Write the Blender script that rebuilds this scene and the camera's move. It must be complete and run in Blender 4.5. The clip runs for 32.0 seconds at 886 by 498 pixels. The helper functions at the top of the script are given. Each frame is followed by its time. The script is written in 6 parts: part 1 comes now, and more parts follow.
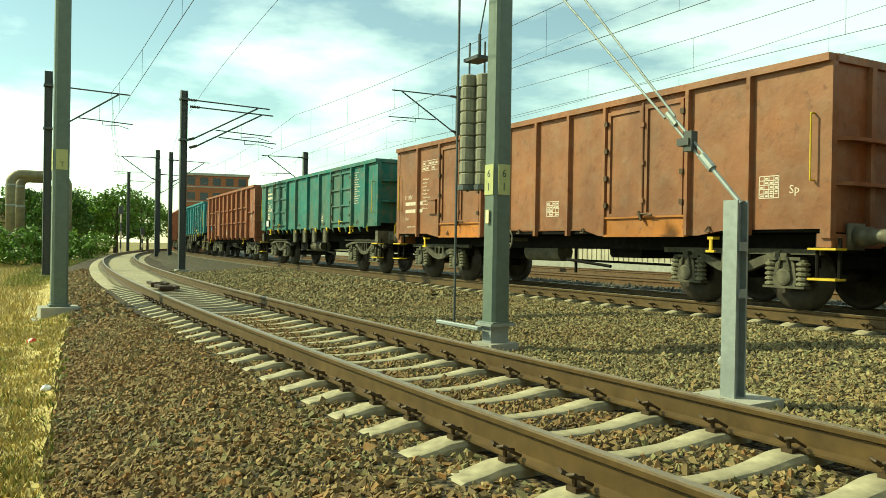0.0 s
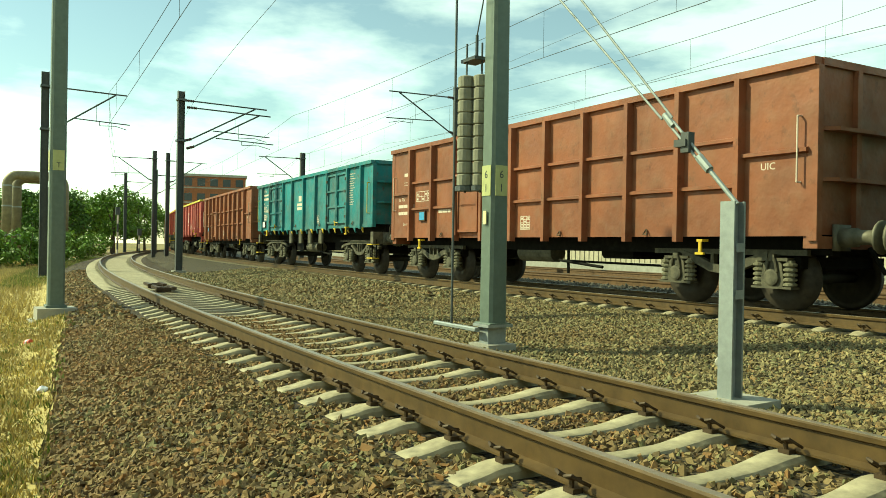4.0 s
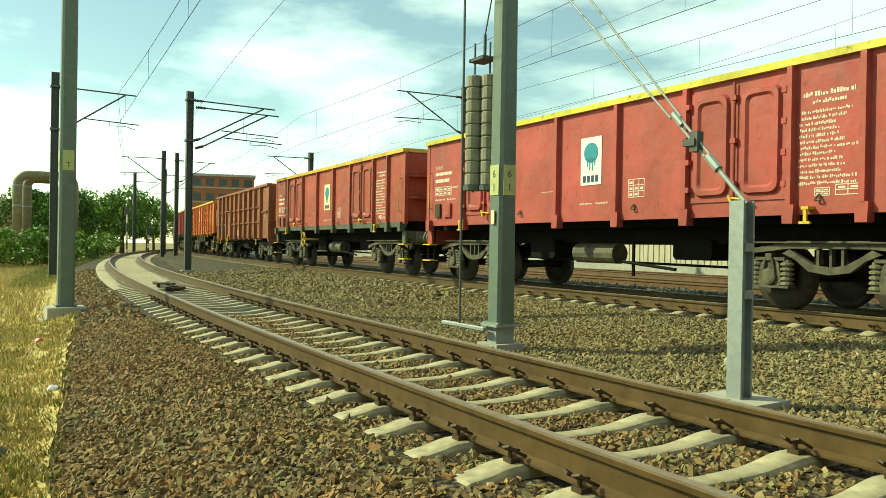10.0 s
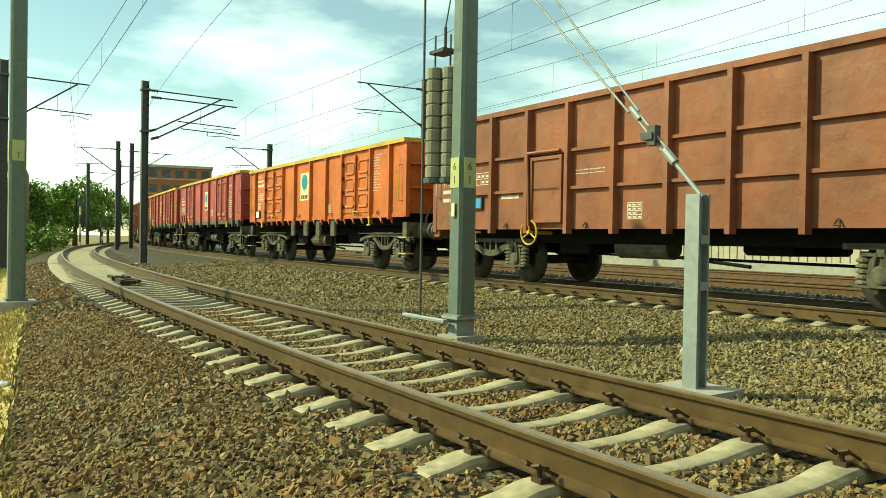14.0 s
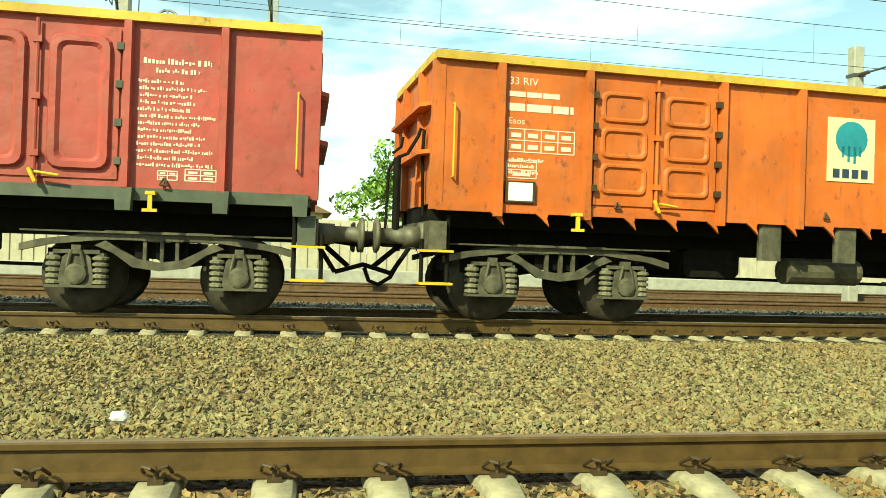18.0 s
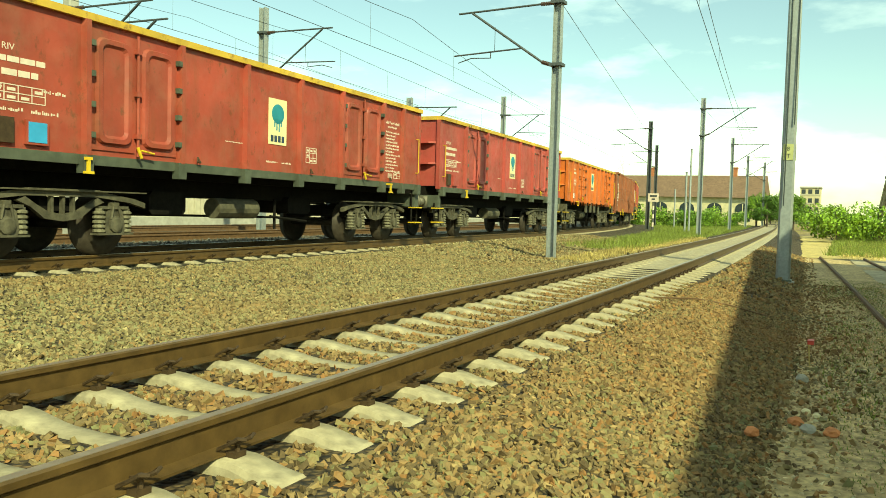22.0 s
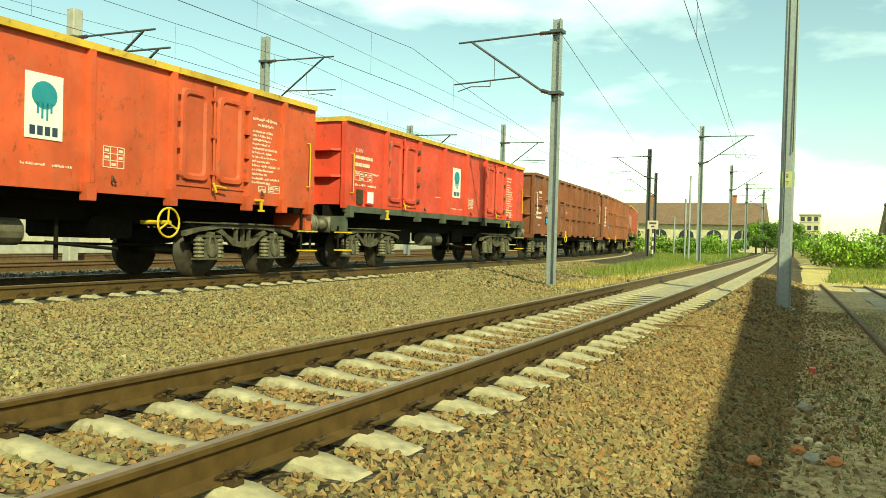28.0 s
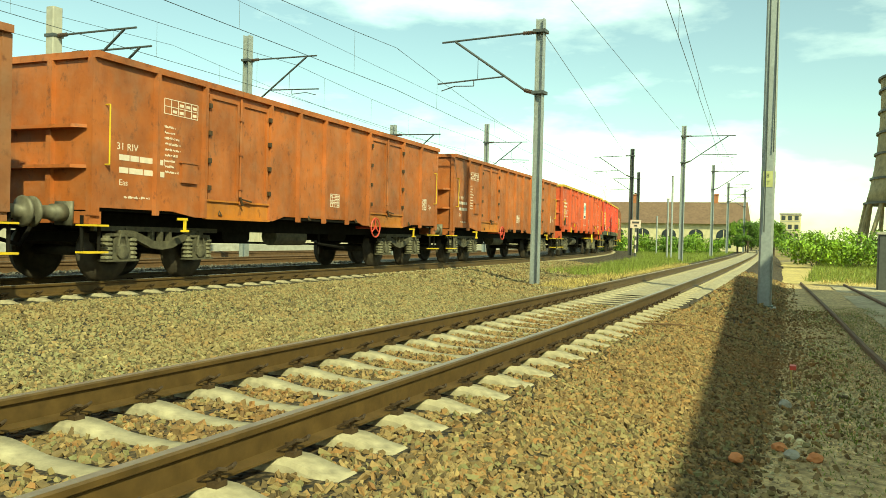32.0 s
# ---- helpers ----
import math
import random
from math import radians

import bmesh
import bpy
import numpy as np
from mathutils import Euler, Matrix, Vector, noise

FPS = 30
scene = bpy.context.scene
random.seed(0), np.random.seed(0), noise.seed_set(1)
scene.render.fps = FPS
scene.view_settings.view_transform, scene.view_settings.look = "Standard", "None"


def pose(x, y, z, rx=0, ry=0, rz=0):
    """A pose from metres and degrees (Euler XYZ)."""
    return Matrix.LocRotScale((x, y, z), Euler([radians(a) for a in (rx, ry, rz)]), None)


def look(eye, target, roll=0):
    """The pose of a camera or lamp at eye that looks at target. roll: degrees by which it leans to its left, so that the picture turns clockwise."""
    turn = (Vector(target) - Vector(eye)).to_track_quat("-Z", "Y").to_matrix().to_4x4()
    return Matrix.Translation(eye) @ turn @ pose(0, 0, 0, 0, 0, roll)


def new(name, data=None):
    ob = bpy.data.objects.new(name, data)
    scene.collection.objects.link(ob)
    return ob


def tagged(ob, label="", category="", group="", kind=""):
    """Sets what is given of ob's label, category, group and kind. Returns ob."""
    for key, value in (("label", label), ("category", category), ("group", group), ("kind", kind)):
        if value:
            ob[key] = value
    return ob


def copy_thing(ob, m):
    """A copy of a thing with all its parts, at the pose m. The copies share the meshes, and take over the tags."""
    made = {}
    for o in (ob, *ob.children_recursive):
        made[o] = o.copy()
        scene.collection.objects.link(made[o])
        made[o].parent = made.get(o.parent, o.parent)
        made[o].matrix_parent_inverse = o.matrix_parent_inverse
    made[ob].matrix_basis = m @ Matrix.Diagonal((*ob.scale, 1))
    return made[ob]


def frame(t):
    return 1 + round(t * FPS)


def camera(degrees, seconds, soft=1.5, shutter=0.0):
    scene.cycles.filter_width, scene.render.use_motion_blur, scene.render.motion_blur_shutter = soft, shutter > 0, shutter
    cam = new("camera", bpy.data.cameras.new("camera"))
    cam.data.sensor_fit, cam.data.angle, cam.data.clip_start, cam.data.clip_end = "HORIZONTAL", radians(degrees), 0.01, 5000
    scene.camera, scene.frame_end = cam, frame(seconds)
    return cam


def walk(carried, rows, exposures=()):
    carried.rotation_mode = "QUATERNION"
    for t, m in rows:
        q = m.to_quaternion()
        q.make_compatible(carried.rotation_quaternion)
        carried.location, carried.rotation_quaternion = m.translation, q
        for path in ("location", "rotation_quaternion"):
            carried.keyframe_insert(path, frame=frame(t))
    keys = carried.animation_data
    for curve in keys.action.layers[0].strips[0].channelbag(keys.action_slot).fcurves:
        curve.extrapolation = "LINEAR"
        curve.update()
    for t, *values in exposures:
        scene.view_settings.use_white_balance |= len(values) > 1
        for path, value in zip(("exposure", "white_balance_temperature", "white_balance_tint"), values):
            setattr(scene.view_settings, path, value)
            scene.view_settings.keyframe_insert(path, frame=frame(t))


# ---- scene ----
cam = camera(58.5, 32.0, 0.65)
PATH = [
    (0, pose(0, 0, 0.92, 89.79, -0.96, 59.64)),
    (1, pose(0, 0, 0.92, 89.86, -0.94, 59.60)),
    (2, pose(0, 0, 0.92, 89.87, -0.98, 59.46)),
    (3, pose(0, 0, 0.92, 89.90, -1.01, 59.33)),
    (3.5, pose(0, 0, 0.92, 89.88, -0.99, 59.38)),
    (5.5, pose(0, 0, 0.92, 89.86, -0.97, 59.54)),
    (6.5, pose(0, 0, 0.92, 89.87, -0.98, 59.48)),
    (7, pose(0, 0, 0.92, 89.86, -0.97, 59.49)),
    (7.5, pose(0, 0, 0.92, 89.86, -0.96, 59.66)),
    (8, pose(0, 0, 0.92, 89.84, -1.00, 59.92)),
    (9, pose(0, 0, 0.92, 89.82, -0.98, 60.00)),
    (10.5, pose(0, 0, 0.92, 89.81, -0.97, 60.04)),
    (11, pose(0, 0, 0.92, 89.72, -0.94, 59.99)),
    (11.5, pose(0, 0, 0.92, 89.58, -0.95, 59.90)),
    (12, pose(0, 0, 0.92, 89.47, -0.93, 59.76)),
    (12.5, pose(0, 0, 0.92, 89.33, -0.90, 59.58)),
    (13, pose(0, 0, 0.92, 89.34, -0.96, 59.00)),
    (13.5, pose(0, 0, 0.92, 89.33, -0.98, 58.12)),
    (15.5, pose(0, 0, 0.92, 89.34, -1.13, 52.30)),
    (16, pose(0, 0, 0.92, 89.37, -1.26, 48.69)),
    (16.5, pose(0, 0, 0.92, 89.59, -1.28, 41.51)),
    (17, pose(0, 0, 0.92, 89.72, -1.60, 30.50)),
    (17.3, pose(0, 0, 0.92, 89.85, -1.75, 19.80)),
    (17.6, pose(0, 0, 0.92, 90.00, -1.87, 8.40)),
    (18, pose(0, 0, 0.92, 90.42, -1.80, -10.40)),
    (18.2, pose(0, 0, 0.92, 90.60, -1.75, -17.60)),
    (18.5, pose(0, 0, 0.92, 90.55, -1.75, -28.30)),
    (19, pose(0, 0, 0.92, 90.50, -2.00, -43.80)),
    (19.5, pose(0, 0, 0.92, 89.93, -1.96, -53.99)),
    (20, pose(0, 0, 0.92, 89.30, -1.81, -58.99)),
    (20.5, pose(0, 0, 0.92, 88.71, -1.56, -61.61)),
    (21, pose(0, 0, 0.92, 88.09, -1.53, -61.71)),
    (21.5, pose(0, 0, 0.92, 87.59, -1.45, -62.29)),
    (22, pose(0, 0, 0.92, 87.17, -1.46, -62.84)),
    (22.5, pose(0, 0, 0.92, 87.47, -1.39, -61.41)),
    (23, pose(0, 0, 0.92, 88.43, -1.48, -60.64)),
    (23.5, pose(0, 0, 0.92, 89.05, -1.54, -60.75)),
    (24, pose(0, 0, 0.92, 89.17, -1.54, -60.92)),
    (24.5, pose(0, 0, 0.92, 89.21, -1.54, -61.58)),
    (25, pose(0, 0, 0.92, 89.22, -1.52, -62.18)),
    (25.5, pose(0, 0, 0.92, 89.23, -1.49, -62.04)),
    (27.5, pose(0, 0, 0.92, 89.19, -1.47, -62.66)),
    (28, pose(0, 0, 0.92, 89.13, -1.49, -62.85)),
    (28.5, pose(0, 0, 0.92, 89.02, -1.48, -63.03)),
    (29, pose(0, 0, 0.92, 88.83, -1.45, -63.21)),
    (29.5, pose(0, 0, 0.92, 88.98, -1.44, -63.42)),
    (30, pose(0, 0, 0.92, 89.06, -1.42, -63.60)),
    (31, pose(0, 0, 0.92, 89.12, -1.40, -63.85)),
    (32, pose(0, 0, 0.92, 89.12, -1.40, -64.02)),
]
walk(cam, PATH, [(0, 0.22, 8250, -27), (14, 0.22, 8250, -27), (16.5, 0.42, 8100, -26), (18, 0.55, 8100, -26), (19.5, 0.44, 8400, -26), (21, 0.34, 8850, -27), (32, 0.32, 8850, -27)])

# ---- sky and sun ----
SUN_EL = 38.0   # height in degrees; the sun stands on the camera's side of the track
world = bpy.data.worlds.new("sky")
scene.world = world
world.use_nodes = True


def build_sky():
    """Clear sky with drifting white clouds that thicken towards the horizon."""
    nt = world.node_tree
    nt.nodes.clear()
    out = nt.nodes.new("ShaderNodeOutputWorld")
    bg = nt.nodes.new("ShaderNodeBackground")
    sky = nt.nodes.new("ShaderNodeTexSky")
    sky.sky_type = "NISHITA"
    sky.sun_disc = False
    sky.sun_elevation = radians(SUN_EL)
    sky.dust_density, sky.ozone_density = 0.4, 2.0
    sky.sun_rotation = math.atan2(SUN_DIR.x, SUN_DIR.y)
    co = nt.nodes.new("ShaderNodeTexCoord")
    stretch = nt.nodes.new("ShaderNodeMapping")
    stretch.inputs["Scale"].default_value = (1.0, 1.0, 3.2)
    puffs = nt.nodes.new("ShaderNodeTexNoise")
    puffs.inputs["Scale"].default_value, puffs.inputs["Detail"].default_value, puffs.inputs["Roughness"].default_value = 2.6, 9.0, 0.56
    cover = nt.nodes.new("ShaderNodeValToRGB")
    cover.color_ramp.elements[0].position, cover.color_ramp.elements[1].position = 0.45, 0.60
    cover.color_ramp.elements[0].color, cover.color_ramp.elements[1].color = (0.12, 0.12, 0.12, 1), (0.95, 0.95, 0.95, 1)
    cloud = nt.nodes.new("ShaderNodeMix")
    cloud.data_type = "RGBA"
    glare = nt.nodes.new("ShaderNodeMix")
    glare.data_type, glare.blend_type = "RGBA", "ADD"
    glare.inputs[0].default_value = 1.0
    glare.inputs[7].default_value = (4.4, 4.4, 4.1, 1)
    nt.links.new(sky.outputs[0], glare.inputs[6])
    nt.links.new(glare.outputs[2], cloud.inputs[7])
    nt.links.new(co.outputs["Generated"], stretch.inputs["Vector"])
    nt.links.new(stretch.outputs[0], puffs.inputs["Vector"])
    nt.links.new(puffs.outputs["Fac"], cover.inputs[0])
    nt.links.new(cover.outputs[0], cloud.inputs[0])
    nt.links.new(sky.outputs[0], cloud.inputs[6])
    bg.inputs["Strength"].default_value = 0.145
    nt.links.new(cloud.outputs[2], bg.inputs[0])
    nt.links.new(bg.outputs[0], out.inputs[0])


SUN_DIR = Vector((-0.648, -0.762, math.tan(radians(SUN_EL)))).normalized()
build_sky()
sun_data = bpy.data.lights.new("sun", "SUN")
sun_data.energy, sun_data.angle, sun_data.color = 5.3, radians(0.6), (1.0, 0.93, 0.8)
sun = new("sun", sun_data)
sun.matrix_world = look(SUN_DIR * 100, (0, 0, 0))

# ---- plan: x runs along the tracks, y away from the camera, z = 0 is the top of the near track's rails ----
A_V, B_V, B_Z, GROUND = 3.18, 10.69, 0.104, -0.62


def curve_line(v0, left, right):
    """Points (s, x, y, heading) of a centreline that bends to +y at both ends; left and right: rows of (from, radius)."""
    pts = {0: (0.0, 0.0, v0, 0.0)}
    for sign, bends in ((1, right), (-1, left)):
        x, y, a = 0.0, v0, 0.0
        for i in range(1, 401):
            s = i * 0.5
            radius = [r for start, r in bends if s > start][-1]
            a += sign * 0.5 / radius
            x, y = x + sign * 0.5 * math.cos(a), y + sign * 0.5 * math.sin(a)
            pts[sign * i] = (sign * s, x, y, a)
    return pts


LINE_A = curve_line(A_V, ((0, 315),), ((0, 300), (12, 3000)))
LINE_B = curve_line(B_V, ((0, 714), (10, 442)), ((0, 173), (10, 3000), (30, 250)))
LINE_C = curve_line(17.0, ((0, 714), (10, 450)), ((0, 180), (10, 3000), (30, 255)))
LINE_D = curve_line(22.2, ((0, 714), (10, 460)), ((0, 190), (10, 3000), (30, 260)))


def along(line, s, side=0.0):
    """Place and heading at s along a centreline, side metres to +y of it."""
    i = max(-399, min(398, math.floor(s * 2)))
    k = s * 2 - i
    p, q = line[i], line[i + 1]
    a = p[3] + (q[3] - p[3]) * k
    return p[1] + (q[1] - p[1]) * k - math.sin(a) * side, p[2] + (q[2] - p[2]) * k + math.cos(a) * side, a


def offset(line):
    xs = [line[i][1] for i in range(-400, 401)]
    ys = [line[i][2] for i in range(-400, 401)]
    return lambda x: np.interp(x, xs, ys)


Y_A, Y_B = offset(LINE_A), offset(LINE_B)
BED = ((-2.95, GROUND), (-2.35, -0.44), (-1.7, -0.245), (-1.36, -0.235), (-1.2, -0.24), (1.2, -0.24), (1.35, -0.24), (1.7, -0.255), (2.1, -0.31))
BED_B = ((-4.2, -0.30), (-3.2, -0.21), (-2.0, -0.105), (-1.3, -0.115), (1.3, -0.125), (1.9, -0.14), (3.1, -0.36))


def bed_z(x, y):
    """Height of the ballast at a place between the tracks."""
    a, b = y - Y_A(x), y - Y_B(x)
    za = np.interp(a, [p[0] for p in BED], [p[1] for p in BED])
    zb = np.interp(b, [p[0] for p in BED_B], [p[1] for p in BED_B])
    return np.where(a < 2.1, za, zb)


# ---- train timetable ----
PITCH = 13.87
RUN = [(0, -0.6), (2.8, 18.63), (6, 40.93), (9, 62.74), (13, 92.53), (17.3, 125.5), (17.9, 129.85), (19, 138.1), (21.5, 158.3), (24, 179.18), (28, 212.87),
       (31, 239.14), (32, 247.98)]


def run_at(t):
    """Metres that the train has gone at t seconds."""
    return float(np.interp(t, [r[0] for r in RUN], [r[1] for r in RUN]))


# ---- small tools ----
def part(name, bm, material, parent=None, label="", smooth=False):
    me = bpy.data.meshes.new(name)
    bm.to_mesh(me)
    bm.free()
    if smooth:
        me.polygons.foreach_set("use_smooth", [True] * len(me.polygons))
    me.materials.append(material)
    ob = new(name, me)
    if parent:
        ob.parent = parent
    if label:
        tagged(ob, label)
    return ob


def thing(name, label, category, m=None, group="", kind=""):
    ob = new(name)
    ob.empty_display_size = 0.1
    if m is not None:
        ob.matrix_world = m
    return tagged(ob, label, category, group, kind)


def put_box(bm, x0, x1, y0, y1, z0, z1, bev=0.0):
    """A box; with bev its edges along the longest way are cut off."""
    if bev:
        size = (x1 - x0, y1 - y0, z1 - z0)
        ax = size.index(max(size))
        lo, hi = [(x0, x1), (y0, y1), (z0, z1)][ax]
        (a0, a1), (b0, b1) = [p for i, p in enumerate([(x0, x1), (y0, y1), (z0, z1)]) if i != ax]
        ring = [(a0 + bev, b0), (a1 - bev, b0), (a1, b0 + bev), (a1, b1 - bev), (a1 - bev, b1), (a0 + bev, b1), (a0, b1 - bev), (a0, b0 + bev)]
        put_prism(bm, ring, ax, lo, hi)
        return
    v = [bm.verts.new((x, y, z)) for x in (x0, x1) for y in (y0, y1) for z in (z0, z1)]
    for f in ((0, 1, 3, 2), (4, 6, 7, 5), (0, 4, 5, 1), (2, 3, 7, 6), (0, 2, 6, 4), (1, 5, 7, 3)):
        bm.faces.new([v[i] for i in f])


def put_prism(bm, ring, axis, lo, hi):
    """A ring of 2D points, drawn out along an axis from lo to hi. axis 0: ring is (y, z); 1: (x, z); 2: (x, y)."""
    def at(p, q):
        return ((q, p[0], p[1]), (p[0], q, p[1]), (p[0], p[1], q))[axis]
    a = [bm.verts.new(at(p, lo)) for p in ring]
    b = [bm.verts.new(at(p, hi)) for p in ring]
    n = len(ring)
    f1, f2 = bm.faces.new(a), bm.faces.new(b)
    for i in range(n):
        bm.faces.new((a[i], a[(i + 1) % n], b[(i + 1) % n], b[i]))
    bmesh.ops.recalc_face_normals(bm, faces=list({f for v in a + b for f in v.link_faces}))


def put_rod(bm, p, q, r, n=8, r2=None):
    p, q = Vector(p), Vector(q)
    d = (q - p).normalized()
    s = d.cross(Vector((0, 0, 1)) if abs(d.z) < 0.9 else Vector((1, 0, 0))).normalized()
    t = d.cross(s)
    r2 = r if r2 is None else r2
    a = [bm.verts.new(p + (s * math.cos(k) + t * math.sin(k)) * r) for k in (i * math.tau / n for i in range(n))]
    b = [bm.verts.new(q + (s * math.cos(k) + t * math.sin(k)) * r2) for k in (i * math.tau / n for i in range(n))]
    for i in range(n):
        bm.faces.new((a[i], b[i], b[(i + 1) % n], a[(i + 1) % n]))
    bm.faces.new(a)
    bm.faces.new(b[::-1])


def put_path(bm, pts, r, n=6):
    """One bent tube through the points."""
    pts = [Vector(p) for p in pts]
    rings = []
    for i, p in enumerate(pts):
        d = (pts[min(i + 1, len(pts) - 1)] - pts[max(i - 1, 0)]).normalized()
        a = d.orthogonal() if i == 0 else a - d * a.dot(d)
        a = a.normalized()
        b = d.cross(a)
        rings.append([bm.verts.new(p + (a * math.cos(k * math.tau / n) + b * math.sin(k * math.tau / n)) * r) for k in range(n)])
    faces = []
    for u, v in zip(rings, rings[1:]):
        for k in range(n):
            faces.append(bm.faces.new((u[k], u[(k + 1) % n], v[(k + 1) % n], v[k])))
    faces += [bm.faces.new(rings[0][::-1]), bm.faces.new(rings[-1])]
    bmesh.ops.recalc_face_normals(bm, faces=faces)


def put_turned(bm, profile, axis, centre, n=16):
    """Rings of (along, radius) turned round an axis through centre."""
    rings = []
    for h, r in profile:
        ring = []
        for i in range(n):
            c, s = math.cos(i * math.tau / n) * r, math.sin(i * math.tau / n) * r
            o = ((h, c, s), (c, h, s), (c, s, h))[axis]
            ring.append(bm.verts.new((centre[0] + o[0], centre[1] + o[1], centre[2] + o[2])))
        rings.append(ring)
    for a, b in zip(rings, rings[1:]):
        for i in range(n):
            bm.faces.new((a[i], a[(i + 1) % n], b[(i + 1) % n], b[i]))
    bm.faces.new(rings[0][::-1])
    bm.faces.new(rings[-1])
    bmesh.ops.recalc_face_normals(bm, faces=list({f for r in rings for v in r for f in v.link_faces}))


def boxes(*rows):
    bm = bmesh.new()
    for r in rows:
        put_box(bm, *r)
    return bm


def rods(*rows, n=8):
    bm = bmesh.new()
    for p, q, r in rows:
        put_rod(bm, p, q, r, n)
    return bm


# ---- materials ----
class Nodes:
    def __init__(self, name):
        self.m = bpy.data.materials.new(name)
        self.m.use_nodes = True
        self.t = self.m.node_tree
        self.b = self.t.nodes["Principled BSDF"]
        self.co = self.t.nodes.new("ShaderNodeTexCoord")

    def add(self, kind, **values):
        n = self.t.nodes.new(kind)
        for k, v in values.items():
            n.inputs[k.replace("_", " ")].default_value = v
        return n

    def link(self, a, b):
        self.t.links.new(a, b)

    def noise(self, scale, detail=4.0, stretch=(1, 1, 1), rough=0.6):
        m = self.add("ShaderNodeMapping", Scale=stretch)
        self.link(self.co.outputs["Object"], m.inputs["Vector"])
        n = self.add("ShaderNodeTexNoise", Scale=scale, Detail=detail, Roughness=rough)
        self.link(m.outputs[0], n.inputs["Vector"])
        return n.outputs["Fac"]

    def ramp(self, fac, *stops):
        n = self.t.nodes.new("ShaderNodeValToRGB")
        while len(n.color_ramp.elements) < len(stops):
            n.color_ramp.elements.new(0.5)
        for e, (p, c) in zip(n.color_ramp.elements, stops):
            e.position = p
            e.color = (*c, 1) if len(c) == 3 else c
        self.link(fac, n.inputs[0])
        return n.outputs[0]

    def mix(self, fac, a, b, how="MIX"):
        n = self.t.nodes.new("ShaderNodeMix")
        n.data_type, n.blend_type = "RGBA", how
        for value, socket in ((fac, n.inputs[0]), (a, n.inputs[6]), (b, n.inputs[7])):
            if isinstance(value, bpy.types.NodeSocket):
                self.link(value, socket)
            else:
                socket.default_value = value if isinstance(value, (int, float)) else (*value, 1)
        return n.outputs[2]

    def bump(self, fac, strength, depth=0.01):
        n = self.add("ShaderNodeBump", Strength=strength, Distance=depth)
        self.link(fac, n.inputs["Height"])
        self.link(n.outputs[0], self.b.inputs["Normal"])

    def done(self, colour, rough=0.7, metal=0.0, spec=0.4):
        if isinstance(colour, bpy.types.NodeSocket):
            self.link(colour, self.b.inputs["Base Color"])
        else:
            self.b.inputs["Base Color"].default_value = (*colour, 1)
        if isinstance(rough, bpy.types.NodeSocket):
            self.link(rough, self.b.inputs["Roughness"])
        else:
            self.b.inputs["Roughness"].default_value = rough
        self.b.inputs["Metallic"].default_value = metal
        self.b.inputs["Specular IOR Level"].default_value = spec
        return self.m


def tint(c, k):
    return tuple(max(0.0, min(1.0, v * k)) for v in c)


def paint(name, c, rust=(0.16, 0.055, 0.022), wear=0.5, streak=0.5, rough=0.55):
    """Old wagon paint: faded patches, rust spots and streaks that run down."""
    n = Nodes(name)
    fade = n.ramp(n.noise(0.9, 5), (0.3, tint(c, 0.74)), (0.55, c), (0.75, tint(c, 1.18)))
    run = n.ramp(n.noise(1.3, 8, (3.0, 3.0, 0.35), 0.62), (0.53, (0, 0, 0)), (0.74, (streak, streak, streak)))
    col = n.mix(run, fade, tint(rust, 1.1))
    spots = n.ramp(n.noise(7.0, 8, (1, 1, 0.7), 0.7), (0.60 - 0.06 * wear, (0, 0, 0)), (0.70, (0.85, 0.85, 0.85)))
    col = n.mix(spots, col, tint(rust, 0.8))
    grime = n.ramp(n.noise(0.55, 7, (1, 1, 0.8), 0.6), (0.44, (0.0, 0.0, 0.0)), (0.66, (0.75 * wear + 0.05,) * 3))
    col = n.mix(grime, col, tint(rust, 0.55))
    dust = n.ramp(n.noise(3.0, 3), (0.45, (0, 0, 0)), (0.8, (0.4 * wear,) * 3))
    col = n.mix(dust, col, (0.26, 0.2, 0.13))
    n.bump(n.noise(1.5, 4), 0.55, 0.05)
    return n.done(col, n.ramp(n.noise(4.0, 4), (0.3, (rough - 0.12,) * 3), (0.7, (rough + 0.2,) * 3)))


def plain(name, c, rough=0.7, metal=0.0, scale=6.0, vary=0.25, relief=0.15):
    n = Nodes(name)
    a = n.ramp(n.noise(scale, 6), (0.3, tint(c, 1 - vary)), (0.7, tint(c, 1 + vary)))
    b = n.mix(n.ramp(n.noise(scale * 0.17, 3), (0.4, (0, 0, 0)), (0.75, (0.45, 0.45, 0.45))), a, tint(c, 1 - 1.6 * vary))
    if relief:
        n.bump(n.noise(scale * 6, 5), relief, 0.004)
    return n.done(b, rough, metal)


